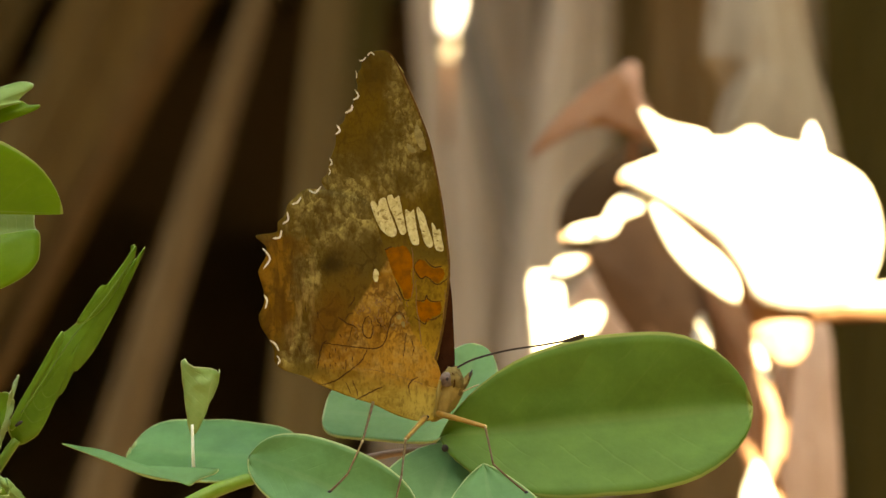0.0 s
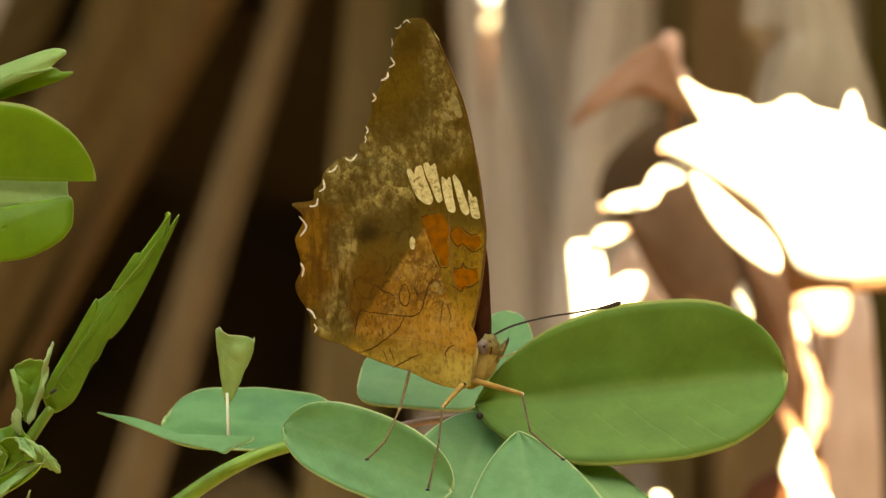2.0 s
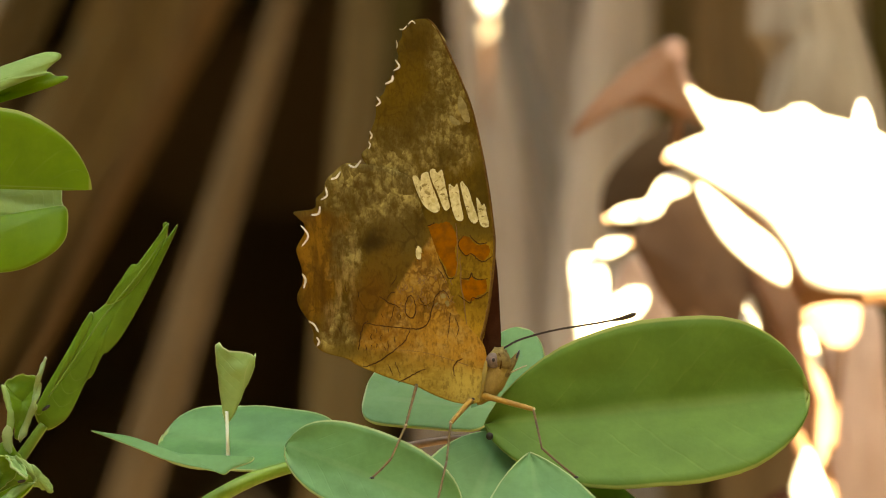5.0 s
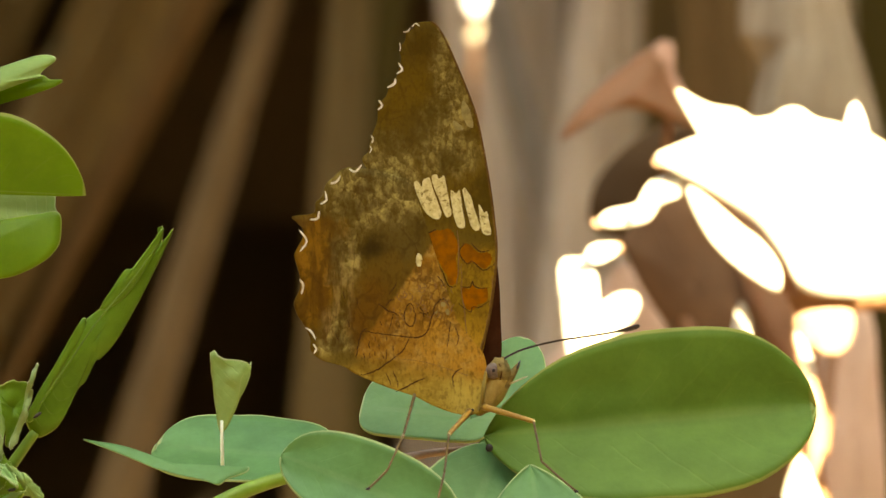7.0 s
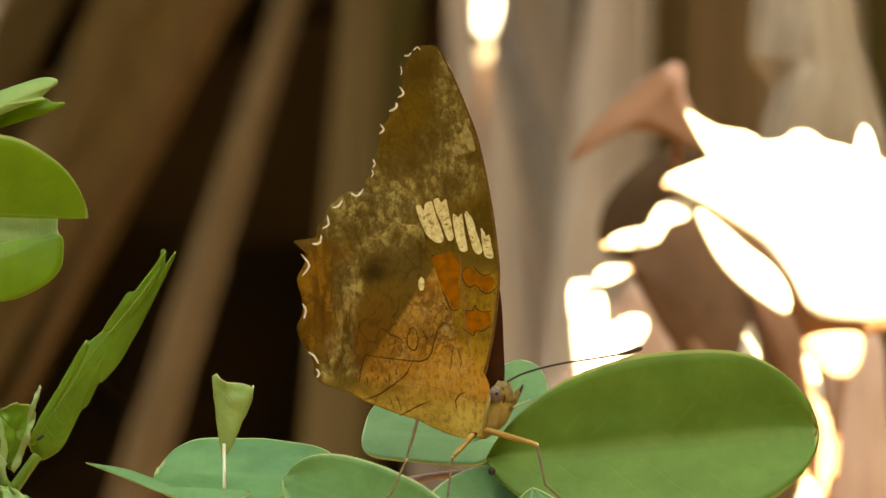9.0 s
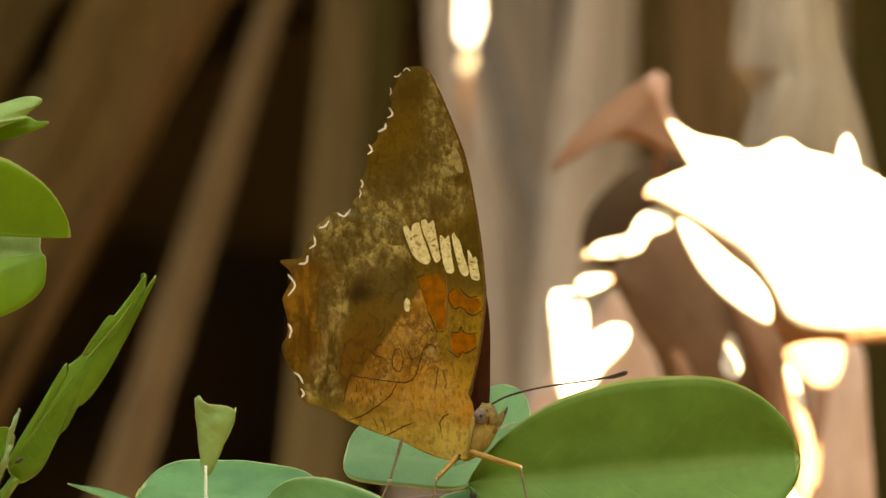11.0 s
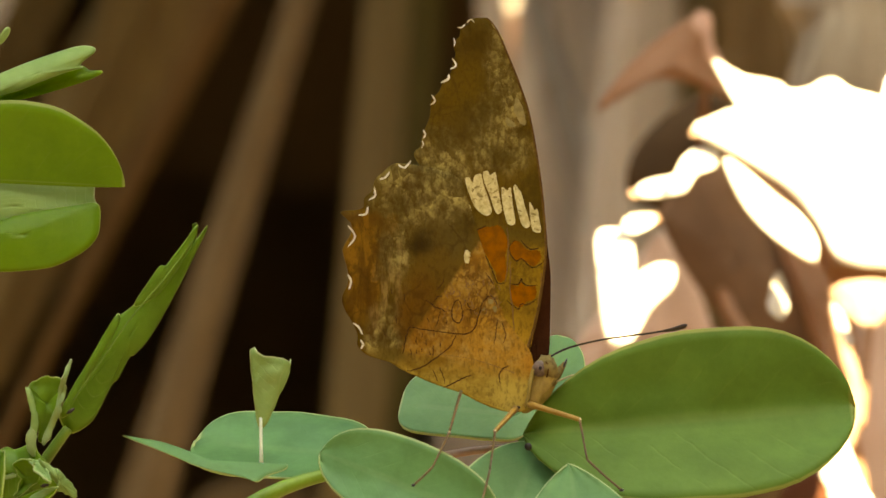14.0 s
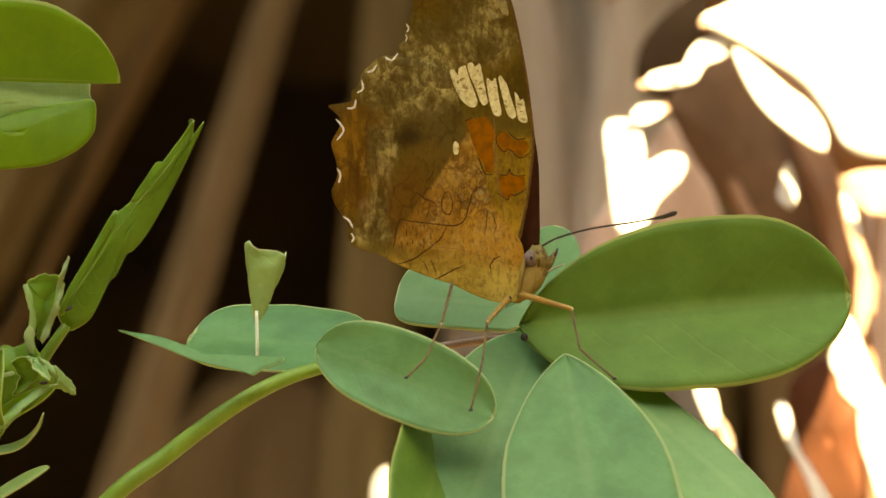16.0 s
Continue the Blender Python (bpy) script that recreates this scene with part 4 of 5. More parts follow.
        amber = s.mix(s.ramp(s.noise(480, 4, (1, 1, 1), 0.7), 0.46, 0.66, 0.0, 0.55), amber, (0.44, 0.29, 0.095))
        amber = s.mix(s.ramp(s.noise(1300, 4, (1, 1, 0.7), 0.7), 0.48, 0.64, 0.0, 0.42), amber, (0.19, 0.09, 0.014))
        netted = s.math("MULTIPLY", mesh, s.math("ADD", s.math("MULTIPLY", blob(750, 510, 90, 62, 0.5), 0.62), 0.16))
        amber = s.mix(netted, amber, (0.115, 0.050, 0.008))
        col = s.mix(s.math("MULTIPLY", side(648, 595, 761, 437, 5, 0.3), side(617, 624, 655, 548, 12)), col, amber)
        gold = s.mix(s.ramp(s.noise(700, 3, (0.7, 1, 1.2), 0.7), 0.35, 0.65), (0.44, 0.305, 0.064), (0.29, 0.192, 0.034))
        gold = s.mix(s.math("MULTIPLY", blob(831, 672, 34, 40, 0.6), 0.7), gold, (0.56, 0.42, 0.105))
        col = s.mix(s.math("MULTIPLY", side(578, 610, 864, 648, 22), 0.95), col, gold)
        col = s.mix(s.math("MULTIPLY", blobs((702, 620, 30, 9, 0.6), (669, 630, 30, 8, 0.7)), 0.8), col, (0.19, 0.110, 0.014))
        col = s.mix(s.math("MULTIPLY", blob(621, 616, 46, 13, 0.6), 0.85), col, (0.12, 0.082, 0.016))
        col = s.mix(s.math("MULTIPLY", blob(866, 624, 14, 22, 0.7), 0.7), col, (0.46, 0.20, 0.03))
    else:
        zone = blobs((793, 95, 18, 44), (803, 143, 22, 40), (821, 187, 24, 40), (797, 214, 36, 44), (807, 262, 46, 40), (702, 273, 42, 40), (712, 300, 44, 30), (778, 266, 26, 34))
        thin = s.math("ADD", s.math("MULTIPLY", coarse, 0.6), 0.15)
        col = s.mix(s.math("MULTIPLY", zone, thin), col, mott)
        col = s.mix(s.math("MULTIPLY", blob(735, 224, 36, 38, 0.6), 0.6), col, (0.070, 0.044, 0.009))
        col = s.mix(s.math("MULTIPLY", blob(754, 81, 34, 44, 0.6), 0.65), col, (0.062, 0.034, 0.005))
        col = s.mix(s.math("MULTIPLY", blobs((712, 176, 30, 40, 0.7), (745, 147, 30, 30, 0.7)), 0.5), col, (0.125, 0.072, 0.008))
        wrinkle = s.math("MULTIPLY", net(620, 0.015, 0.10, (0.8, 0, 0.9)), s.ramp(s.noise(260, 3), 0.44, 0.60, 0.0, 0.36))
        col = s.mix(wrinkle, col, (0.040, 0.022, 0.004))
        dusk = s.math("MULTIPLY", side(712, 378, 902, 407, 10, 0.3), 1.0)
        col = s.mix(s.math("MULTIPLY", dusk, 0.8), col, (0.10, 0.066, 0.011))
        amber = s.mix(coarse, (0.28, 0.172, 0.019), (0.19, 0.114, 0.014))
        amber = s.mix(s.math("MULTIPLY", mesh, 0.35), amber, (0.09, 0.046, 0.008))
        amber = s.mix(s.math("MULTIPLY", side(788, 548, 902, 562, 34), 0.85), amber, (0.44, 0.250, 0.032))
        col = s.mix(side(750, 414, 902, 426, 14), col, amber)
    col = s.mix(s.ramp(s.noise(2400, 3, (1, 1, 0.5), 0.7), 0.48, 0.64, 0.0, 0.42), col, (0.050, 0.026, 0.004))
    s.bump(s.noise(1100, 4, (1, 1, 0.5), 0.7), 0.45, 0.0004)
    return s.done(col, (0.34, 0.18, 0.03), 0.12)


M_HIND = wing_material("hindwing_scales", True)
M_FORE = wing_material("forewing_scales", False)
M_FAR_WING = plain_material("far_wing_scales", (0.055, 0.017, 0.006), (0.035, 0.011, 0.004), 800, 0.7)


def cream_material():
    s = Tree("cream_scales", 0.75)
    col = s.mix(s.ramp(s.noise(1800, 3), 0.35, 0.65), (0.60, 0.52, 0.26), (0.45, 0.37, 0.155))
    col = s.mix(s.ramp(s.noise(1500, 4, (1, 1, 0.8), 0.7), 0.57, 0.64, 0.0, 0.75), col, (0.20, 0.13, 0.03))
    return s.done(col)


M_CREAM = cream_material()
M_SCALLOP = plain_material("white_scales", (0.80, 0.76, 0.65), (0.52, 0.46, 0.34), 2600, 0.6)
M_ORANGE = plain_material("orange_scales", (0.29, 0.095, 0.005), (0.165, 0.060, 0.006), 900, 0.95)
M_LINE = plain_material("dark_scales", (0.085, 0.036, 0.008), (0.06, 0.026, 0.006), 1800, 0.7)
M_EDGE = plain_material("costal_scales", (0.16, 0.085, 0.020), (0.10, 0.05, 0.014), 1800, 0.7)
M_FUR = plain_material("amber_fur", (0.50, 0.31, 0.10), (0.36, 0.20, 0.06), 1600, 0.9, (1, 1, 0.3), 0.8, 0.0004)
M_PALE_FUR = plain_material("pale_fur", (0.40, 0.31, 0.105), (0.27, 0.20, 0.06), 1500, 0.9, (1, 1, 0.4), 0.8, 0.0004)
M_CHEST = plain_material("golden_brown_fur", (0.42, 0.30, 0.085), (0.27, 0.18, 0.05), 1200, 0.9, (1, 1, 0.5), 0.8, 0.0004)
M_HEAD = plain_material("grey_brown_fur", (0.26, 0.195, 0.075), (0.15, 0.105, 0.038), 1300, 0.9, (1, 1, 1), 0.8, 0.0004)
M_VEIN = plain_material("vein_scales", (0.22, 0.11, 0.025), (0.16, 0.08, 0.020), 1800, 0.7)
M_OLIVE_TAN = plain_material("olive_tan_scales", (0.31, 0.245, 0.085), (0.18, 0.13, 0.038), 1300, 0.7)
M_SHIN = plain_material("brown_shin", (0.17, 0.098, 0.024), (0.10, 0.058, 0.015), 900, 0.5)
M_EYE = plain_material("lavender_eye", (0.22, 0.155, 0.125), (0.10, 0.066, 0.05), 1500, 0.5)
M_PUPIL = plain_material("dark_spot", (0.03, 0.02, 0.02), (0.02, 0.014, 0.014), 1500, 0.3)
M_LEG = plain_material("tan_leg", (0.44, 0.26, 0.06), (0.30, 0.165, 0.035), 900, 0.35)
M_PALE_LEG = plain_material("pale_leg", (0.60, 0.48, 0.24), (0.45, 0.34, 0.15), 900, 0.4)
M_ANTENNA = plain_material("dark_antenna", (0.05, 0.032, 0.025), (0.03, 0.02, 0.016), 900, 0.5)


for m in (M_FAR_WING, M_HEAD, M_FUR, M_PALE_FUR, M_ORANGE, M_LINE, M_EDGE):
    m.node_tree.nodes["Principled BSDF"].inputs["Specular IOR Level"].default_value = 0.06


def scalloped(dips, outward):
    """A margin that dips at the given points and bulges between them."""
    pts = []
    for a, b in zip(dips, dips[1:]):
        pts.append(a)
        d = Vector((b[0] - a[0], b[1] - a[1]))
        n = Vector((d.y, -d.x)).normalized() * outward
        pts.append(((a[0] + b[0]) / 2 + n.x, (a[1] + b[1]) / 2 + n.y))
    return pts + [dips[-1]]


FORE_DIPS = [(748, 45), (731, 59), (719, 88), (718, 122), (703, 150), (684, 183), (671, 240), (657, 279)]
HIND_DIPS = [(640, 289), (609, 304), (590, 336), (574, 366)]


def face(x, y, d):
    """How deep the gently curved wing face lies at a grid point."""
    swell = 5e-4 * math.exp(-((x - 760) / 150) ** 2 - ((y - 470) / 190) ** 2)
    return d - swell + 2.2e-4 * noise.noise((x * 0.011, y * 0.011, 3.0)) + 4e-5 * noise.noise((x * 0.05, y * 0.02, 9.0))


def wing(parent, name, base, outline, d, material, label=""):
    pts = spline([(x, y, 0) for x, y in outline], 6, True)
    root = Vector((*base, 0))
    rows = []
    for i in range(25):
        f = 0.0005 + 0.9995 * i / 24
        row = []
        for k, p in enumerate(pts + pts[:1]):
            q = root + (p - root) * f
            row.append((on(q.x, q.y, face(q.x, q.y, d)), f, k / len(pts)))
        rows.append(row)
    return part(name, sheet(rows, 6e-5), material, parent, label)


def scale_shape(parent, name, outline, d, material, label="", jag=0.8, lift=4.5e-5):
    """A field of coloured scales with a free outline that lies flat on the wing."""
    pts = spline([(x, y, 0) for x, y in outline], 5, True)
    pts = [p + Vector((noise.noise((p.x * 0.5, p.y * 0.5, 2.0)), noise.noise((p.x * 0.5, p.y * 0.5, 8.0)), 0)) * jag for p in pts]
    c = sum(pts, Vector()) / len(pts)
    rows = []
    for f in (0.002, 0.3, 0.6, 0.85, 1.0):
        row = []
        for p in pts + pts[:1]:
            q = c + (p - c) * f
            row.append((on(q.x, q.y, face(q.x, q.y, d) - lift), f, 0.5))
        rows.append(row)
    return part(name, sheet(rows, 2.5e-5), material, parent, label, False)


def scale_arc(parent, name, a, b, c, width, d, material):
    """A crescent of scales through three points, fullest in the middle."""
    line = spline([(*a, 0), (*b, 0), (*c, 0)], 5)
    rows = []
    for i, p in enumerate(line):
        f = i / (len(line) - 1)
        way = (line[min(i + 1, len(line) - 1)] - line[max(i - 1, 0)]).normalized()
        n = Vector((-way.y, way.x, 0))
        half = 0.36 * width * (max(1 - abs(2 * f - 1) ** 2.4, 0.0) ** 0.6 * (1 + 0.25 * noise.noise((p.x * 0.2, p.y * 0.2, 5))) + 0.12)
        rows.append([(on(q.x, q.y, face(q.x, q.y, d) - 4.5e-5), f, 0.5) for q in (p - n * half, p, p + n * half)])
    return part(name, sheet(rows, 2.5e-5), material, parent, "", False)


def ball(c, radii, seg=18):
    bm = bmesh.new()
    bmesh.ops.create_uvsphere(bm, u_segments=seg, v_segments=seg // 2 + 2, radius=1.0)
    for v in bm.verts:
        v.co = Vector((v.co.x * radii[0], v.co.y * radii[1], v.co.z * radii[2])) * (1 + 0.04 * noise.noise(v.co * 3)) + Vector(c)
    return bm


def furry(name, points, radii, material, parent, label=""):
    """A body part with a rough, hairy surface."""
    bm = tube(points, radii, 6, 16)
    mid = sum((v.co for v in bm.verts), Vector()) / len(bm.verts)
    for v in bm.verts:
        v.co += (v.co - mid) * 0.10 * noise.noise(v.co / (5 * B))
    return part(name, bm, material, parent, label)


D_FORE, D_HIND = -0.0004, -0.00055


def butterfly():
    ob = thing("butterfly", BASE, "brown and amber butterfly resting on leaves with closed wings", "butterfly")
    costa = [(856, 602), (870, 545), (880, 475), (883, 428), (880, 390), (873, 330), (862, 265), (848, 200), (828, 145), (808, 98), (794, 68), (782, 50), (772, 43)]
    fore = costa + scalloped(FORE_DIPS, 4) + [(690, 320), (760, 460), (820, 560)]
    hind = [(868, 650), (862, 606), (838, 575), (786, 505), (752, 445), (750, 375), (742, 320), (700, 298)] + scalloped(HIND_DIPS, -5)[0:] + [(538, 372), (554, 388), (557, 406), (544, 430), (543, 442), (551, 470), (552, 492), (542, 516), (547, 537), (559, 556), (569, 578), (570, 598), (588, 614)] \
        + [(625, 625), (645, 637), (675, 650), (705, 662), (745, 675), (775, 690), (810, 703), (842, 706), (862, 694)]
    fw = wing(ob, "forewing", (858, 604), fore, D_FORE, M_FORE, "olive-brown forewing with a cream band")
    hw = wing(ob, "hindwing", (848, 645), hind, D_HIND, M_HIND, "mottled brown and amber hindwing with a scalloped edge")
    wing(ob, "forewing", (870, 600), [(872, 652), (888, 632), (892, 600), (891, 560), (887, 475), (876, 410), (862, 340), (850, 280), (838, 215), (820, 165), (800, 120), (775, 80), (742, 90), (725, 140), (700, 190), (690, 240), (690, 300), (760, 460), (820, 560)],
         0.0012, M_FAR_WING, "dark inner face of the far forewing")
    wing(ob, "hindwing", (850, 645), [(850, 640), (838, 575), (795, 490), (757, 430), (725, 330), (640, 310), (600, 350), (570, 420), (570, 520), (600, 590), (660, 630), (745, 668), (810, 690), (850, 690)],
         0.0017, M_FAR_WING)
    # cream band with dark flecks, and pale streaks
    scale_shape(fw, "cream_spot", [(744, 317), (750, 312), (757, 321), (759, 311), (769, 306), (773, 315), (778, 332), (786, 353), (790, 368), (784, 376), (773, 373), (761, 361), (752, 342)], D_FORE, M_CREAM)
    scale_shape(fw, "cream_spot", [(774, 304), (782, 301), (786, 308), (794, 303), (797, 313), (801, 334), (805, 355), (807, 368), (801, 373), (795, 367), (786, 342), (777, 321)], D_FORE, M_CREAM)
    scale_shape(fw, "cream_spot", [(806, 328), (815, 333), (820, 327), (823, 338), (826, 361), (830, 384), (827, 391), (818, 389), (813, 378), (808, 355)], D_FORE, M_CREAM)
    scale_shape(fw, "cream_spot", [(826, 330), (829, 323), (834, 330), (839, 336), (844, 353), (850, 372), (855, 389), (850, 396), (842, 391), (837, 378), (831, 355)], D_FORE, M_CREAM)
    scale_shape(fw, "cream_spot", [(853, 353), (858, 357), (862, 365), (867, 363), (871, 382), (874, 399), (868, 403), (860, 399), (856, 384)], D_FORE, M_CREAM)
    scale_shape(fw, "cream_spot", [(748, 353), (752, 357), (756, 370), (754, 377), (750, 374), (748, 365)], D_FORE, M_CREAM)
    for cx, cy, rx, ry in ((764, 329, 5, 3), (769, 342, 5, 4), (757, 334, 2, 4), (771, 349, 3, 2), (784, 323, 4, 3), (797, 334, 5, 3), (795, 345, 4, 2), (791, 315, 2, 2), (788, 332, 2, 2), (819, 343, 2, 1.4), (837, 349, 2, 2), (821, 363, 3, 1.4), (838, 367, 3, 1.6), (861, 372, 4, 2), (864, 384, 3, 1.4)):
        ring = [(cx + rx * math.cos(a), cy + ry * math.sin(a + cx)) for a in (0.0, 1.1, 2.2, 3.2, 4.3, 5.3)]
        scale_shape(fw, "dark_fleck", ring, D_FORE, M_OLIVE_TAN, jag=1.6, lift=8e-5)
    scale_shape(fw, "pale_streak", [(826, 176), (834, 184), (841, 203), (844, 220), (839, 222), (832, 216), (824, 197)], D_FORE, M_OLIVE_TAN, jag=1.6)
    scale_shape(fw, "pale_streak", [(811, 210), (818, 214), (826, 221), (826, 226), (815, 224), (809, 216)], D_FORE, M_OLIVE_TAN, jag=1.6)
    # cream arc paints the light caught on the wing's upper edge
    scale_arc(fw, "lit_edge", *[(782, 52), (794, 67), (806, 84)], 2.6, D_FORE, M_CREAM)
    scale_shape(hw, "white_spot", [(751, 434), (756, 437), (757, 449), (753, 457), (748, 452), (747, 443)], D_HIND, M_CREAM, jag=2.0)
    for outline in ([(789, 517), (794, 515), (798, 520), (795, 524), (790, 523)], [(796, 531), (801, 527), (804, 534), (800, 538)], [(780, 531), (784, 531), (782, 536), (779, 535)]):
        scale_shape(hw, "pale_fleck", outline, D_HIND, M_OLIVE_TAN, jag=1.6)
    # orange patches
    for outline in (
        [(766, 403), (775, 397), (788, 395), (804, 393), (813, 405), (818, 422), (815, 443), (817, 468), (813, 485), (804, 487), (798, 471), (788, 452), (777, 433), (769, 418)],
        [(822, 435), (824, 424), (831, 417), (839, 420), (846, 428), (855, 433), (868, 432), (875, 439), (872, 452), (862, 460), (854, 455), (845, 448), (834, 450)],
        [(825, 492), (836, 494), (843, 488), (850, 494), (866, 493), (869, 506), (864, 516), (853, 520), (843, 529), (832, 526), (826, 511)],
    ):
        scale_shape(fw, "orange_patch", outline, D_FORE, M_ORANGE, jag=2.0)
    # white crescents along the scalloped edge
    for a, b, c, w in (((740, 52), (747, 46), (753, 51), 3.1), ((725, 60), (732, 60), (738, 54), 3.1), ((719, 78), (721, 85), (720, 93), 2.4), ((717, 112), (724, 124), (714, 131), 3.9), ((712, 139), (711, 148), (699, 154), 5.2), ((684, 175), (690, 185), (682, 192), 3.9), ((671, 234), (675, 242), (672, 248), 3.6), ((669, 252), (672, 258), (669, 265), 2.1)):
        scale_arc(fw, "white_crescent", a, b, c, w, D_FORE, M_SCALLOP)
    for a, b, c, w in (((634, 291), (645, 296), (656, 284), 4.2), ((603, 316), (613, 313), (620, 303), 4.5), ((586, 351), (596, 344), (594, 329), 4.2), ((568, 377), (581, 375), (584, 362), 4.9), ((550, 394), (563, 413), (551, 431), 4.2), ((551, 477), (557, 488), (554, 503), 4.5), ((561, 559), (571, 566), (578, 579), 4.2), ((574, 587), (579, 595), (575, 603), 4.2)):
        scale_arc(hw, "white_crescent", a, b, c, w, D_HIND, M_SCALLOP)
    # dark lines, the finer ones last
    def dark_lines(host, d, material, *lines):
        for ln in lines:
            r = (1.15 if len(ln) > 3 else 0.8) * B
            wav = spline([(px, py, 0) for px, py in ln], 4)
            wav = [(p.x + 1.8 * noise.noise((p.x * 0.3, p.y * 0.3, 1)), p.y + 1.8 * noise.noise((p.x * 0.3, p.y * 0.3, 7))) for p in wav]
            part("dark_line", tube([on(px, py, face(px, py, d) - 3e-5) for px, py in wav], [r * 0.6, r, r, r * 0.5], 2, 4), material, host)

    dark_lines(fw, D_FORE, M_LINE, [(761, 407), (765, 401), (773, 398), (780, 393)], [(770, 422), (777, 437), (786, 455), (794, 471), (801, 487), (807, 490), (815, 489)], [(831, 416), (823, 424), (821, 436), (832, 451), (842, 448), (851, 455), (861, 462), (872, 458), (880, 452)])
    dark_lines(fw, D_FORE, M_LINE, [(822, 489), (832, 491), (839, 490), (842, 482), (847, 489), (857, 493), (870, 491)], [(820, 519), (830, 527), (840, 532), (843, 524), (853, 525), (861, 521), (870, 515)], [(841, 417), (849, 426), (857, 431), (870, 429)])
    dark_lines(fw, D_FORE, M_VEIN, [(824, 452), (824, 490), (829, 538), (836, 595)], [(876, 471), (873, 519), (866, 557), (855, 595), (843, 622)], [(818, 395), (819, 424), (819, 457), (815, 487)])
    dark_lines(hw, D_HIND, M_LINE, [(646, 611), (649, 595), (652, 578), (656, 567), (664, 560)], [(656, 565), (678, 568), (702, 571), (726, 574), (745, 576), (759, 573), (766, 565), (771, 552), (775, 536), (780, 521), (791, 511), (799, 515), (804, 526)], [(735, 578), (728, 593), (722, 601), (715, 606)])
    dark_lines(hw, D_HIND, M_LINE, [(714, 607), (702, 616), (683, 629), (668, 636), (655, 639)], [(684, 519), (698, 529), (709, 534), (719, 539)], [(709, 536), (705, 550), (702, 563)])
    dark_lines(hw, D_HIND, M_LINE, [(738, 517), (731, 525), (728, 540), (731, 553), (739, 557), (745, 548), (745, 531), (738, 517)], [(761, 645), (745, 651), (731, 659), (714, 667)], [(696, 636), (702, 646), (704, 656)])
    dark_lines(hw, D_HIND, M_LINE, [(709, 632), (715, 647), (718, 660)], [(826, 628), (815, 633), (809, 644), (811, 658)], [(712, 510), (702, 515), (697, 523)])
    dark_lines(hw, D_HIND, M_LINE, [(750, 519), (758, 531), (761, 542)], [(755, 533), (765, 536), (771, 531)], [(714, 483), (710, 492), (702, 502)])
    dark_lines(hw, D_HIND, M_LINE, [(783, 471), (792, 483), (798, 496)], [(805, 548), (803, 569), (800, 592)], [(813, 557), (819, 574), (815, 590)])
    dark_lines(hw, D_HIND, M_LINE, [(669, 580), (668, 588), (670, 595)], [(685, 586), (685, 595)], [(659, 602), (661, 612)], [(669, 602), (669, 611)], [(698, 574), (698, 582)], [(698, 595), (697, 613)])
    dark_lines(hw, D_HIND, M_LINE, [(691, 605), (692, 612)], [(678, 599), (678, 607)], [(687, 548), (689, 557)], [(718, 548), (719, 559)], [(678, 574), (678, 582)], [(709, 590), (709, 599)])
    dark_lines(hw, D_HIND, M_LINE, [(624, 498), (627, 510)], [(633, 548), (635, 559)], [(647, 510), (649, 521)], [(613, 571), (618, 582)])
    # fine scribbles between the lines of the amber field
    rng = random.Random(8)
    for _ in range(46):
        px, py = rng.uniform(705, 812), rng.uniform(478, 545)
        if (px - 700) + (py - 440) * 0.72 < 62:
            continue
        curl = rng.choice((-1, 1))
        ln = [(px, py), (px + 3 * curl, py + rng.uniform(1, 4)), (px + rng.uniform(1, 5) * curl, py + rng.uniform(5, 9)), (px - 1 * curl, py + rng.uniform(8, 12))]
        part("dark_line", tube([on(qx, qy, face(qx, qy, D_HIND) - 3e-5) for qx, qy in ln], [0.4 * B, 0.8 * B, 0.4 * B], 3, 4), M_VEIN, hw)
    # wing veins
    for tip in ((655, 610),):
        a, b = Vector((835, 640)), Vector(tip)
        line = spline([(a.x, a.y, 0), (*(a.lerp(b, 0.5) + Vector((6, -10))), 0), (b.x, b.y, 0)], 10)
        part("vein", tube([on(p.x, p.y, face(p.x, p.y, D_HIND) - 1e-5) for p in line], [0.8 * B, 0.6 * B, 0.4 * B], 1, 4), M_VEIN, hw)
    part("costal_edge", tube([on(px, py, face(px, py, D_FORE)) for px, py in costa], [2.6 * B, 2.4 * B, 2.0 * B, 1.4 * B], 4, 6), M_EDGE, fw)
    # body
    part("thorax", ball(on(850, 668, 0.0002), (24 * B, 13 * B, 36 * B)), M_FUR, ob)
    part("abdomen", tube([on(840, 660, 0.0003), on(780, 668, 0.0004), on(700, 645, 0.0004), on(650, 628, 0.0004)], [9 * B, 8 * B, 7 * B, 4 * B], 5, 12), M_FUR, ob)
    furry("chest", [on(847, 702, 0.0), on(861, 691, 0.0), on(876, 673, 0.0), on(891, 641, 0.0)], [7 * B, 14 * B, 19 * B, 21 * B], M_CHEST, ob, "golden-brown furred chest")
    head = furry("head", [on(872, 620, -0.0001), on(883, 628, -0.0001), on(896, 631, -0.0001), on(906, 628, -0.0001)], [14 * B, 23 * B, 24 * B, 14 * B], M_HEAD, ob, "grey-brown furred head")
    for d in (-1, 1):
        part("eye", ball(on(877, 632, d * 0.00132), (12.5 * B, 7.5 * B, 13.5 * B)), M_EYE, head, "round lavender-grey eye")
        part("pupil", ball(on(878, 631, d * 0.00182), (3.2 * B, 1.6 * B, 3.6 * B), 10), M_PUPIL, head, "dark spot in the eye")
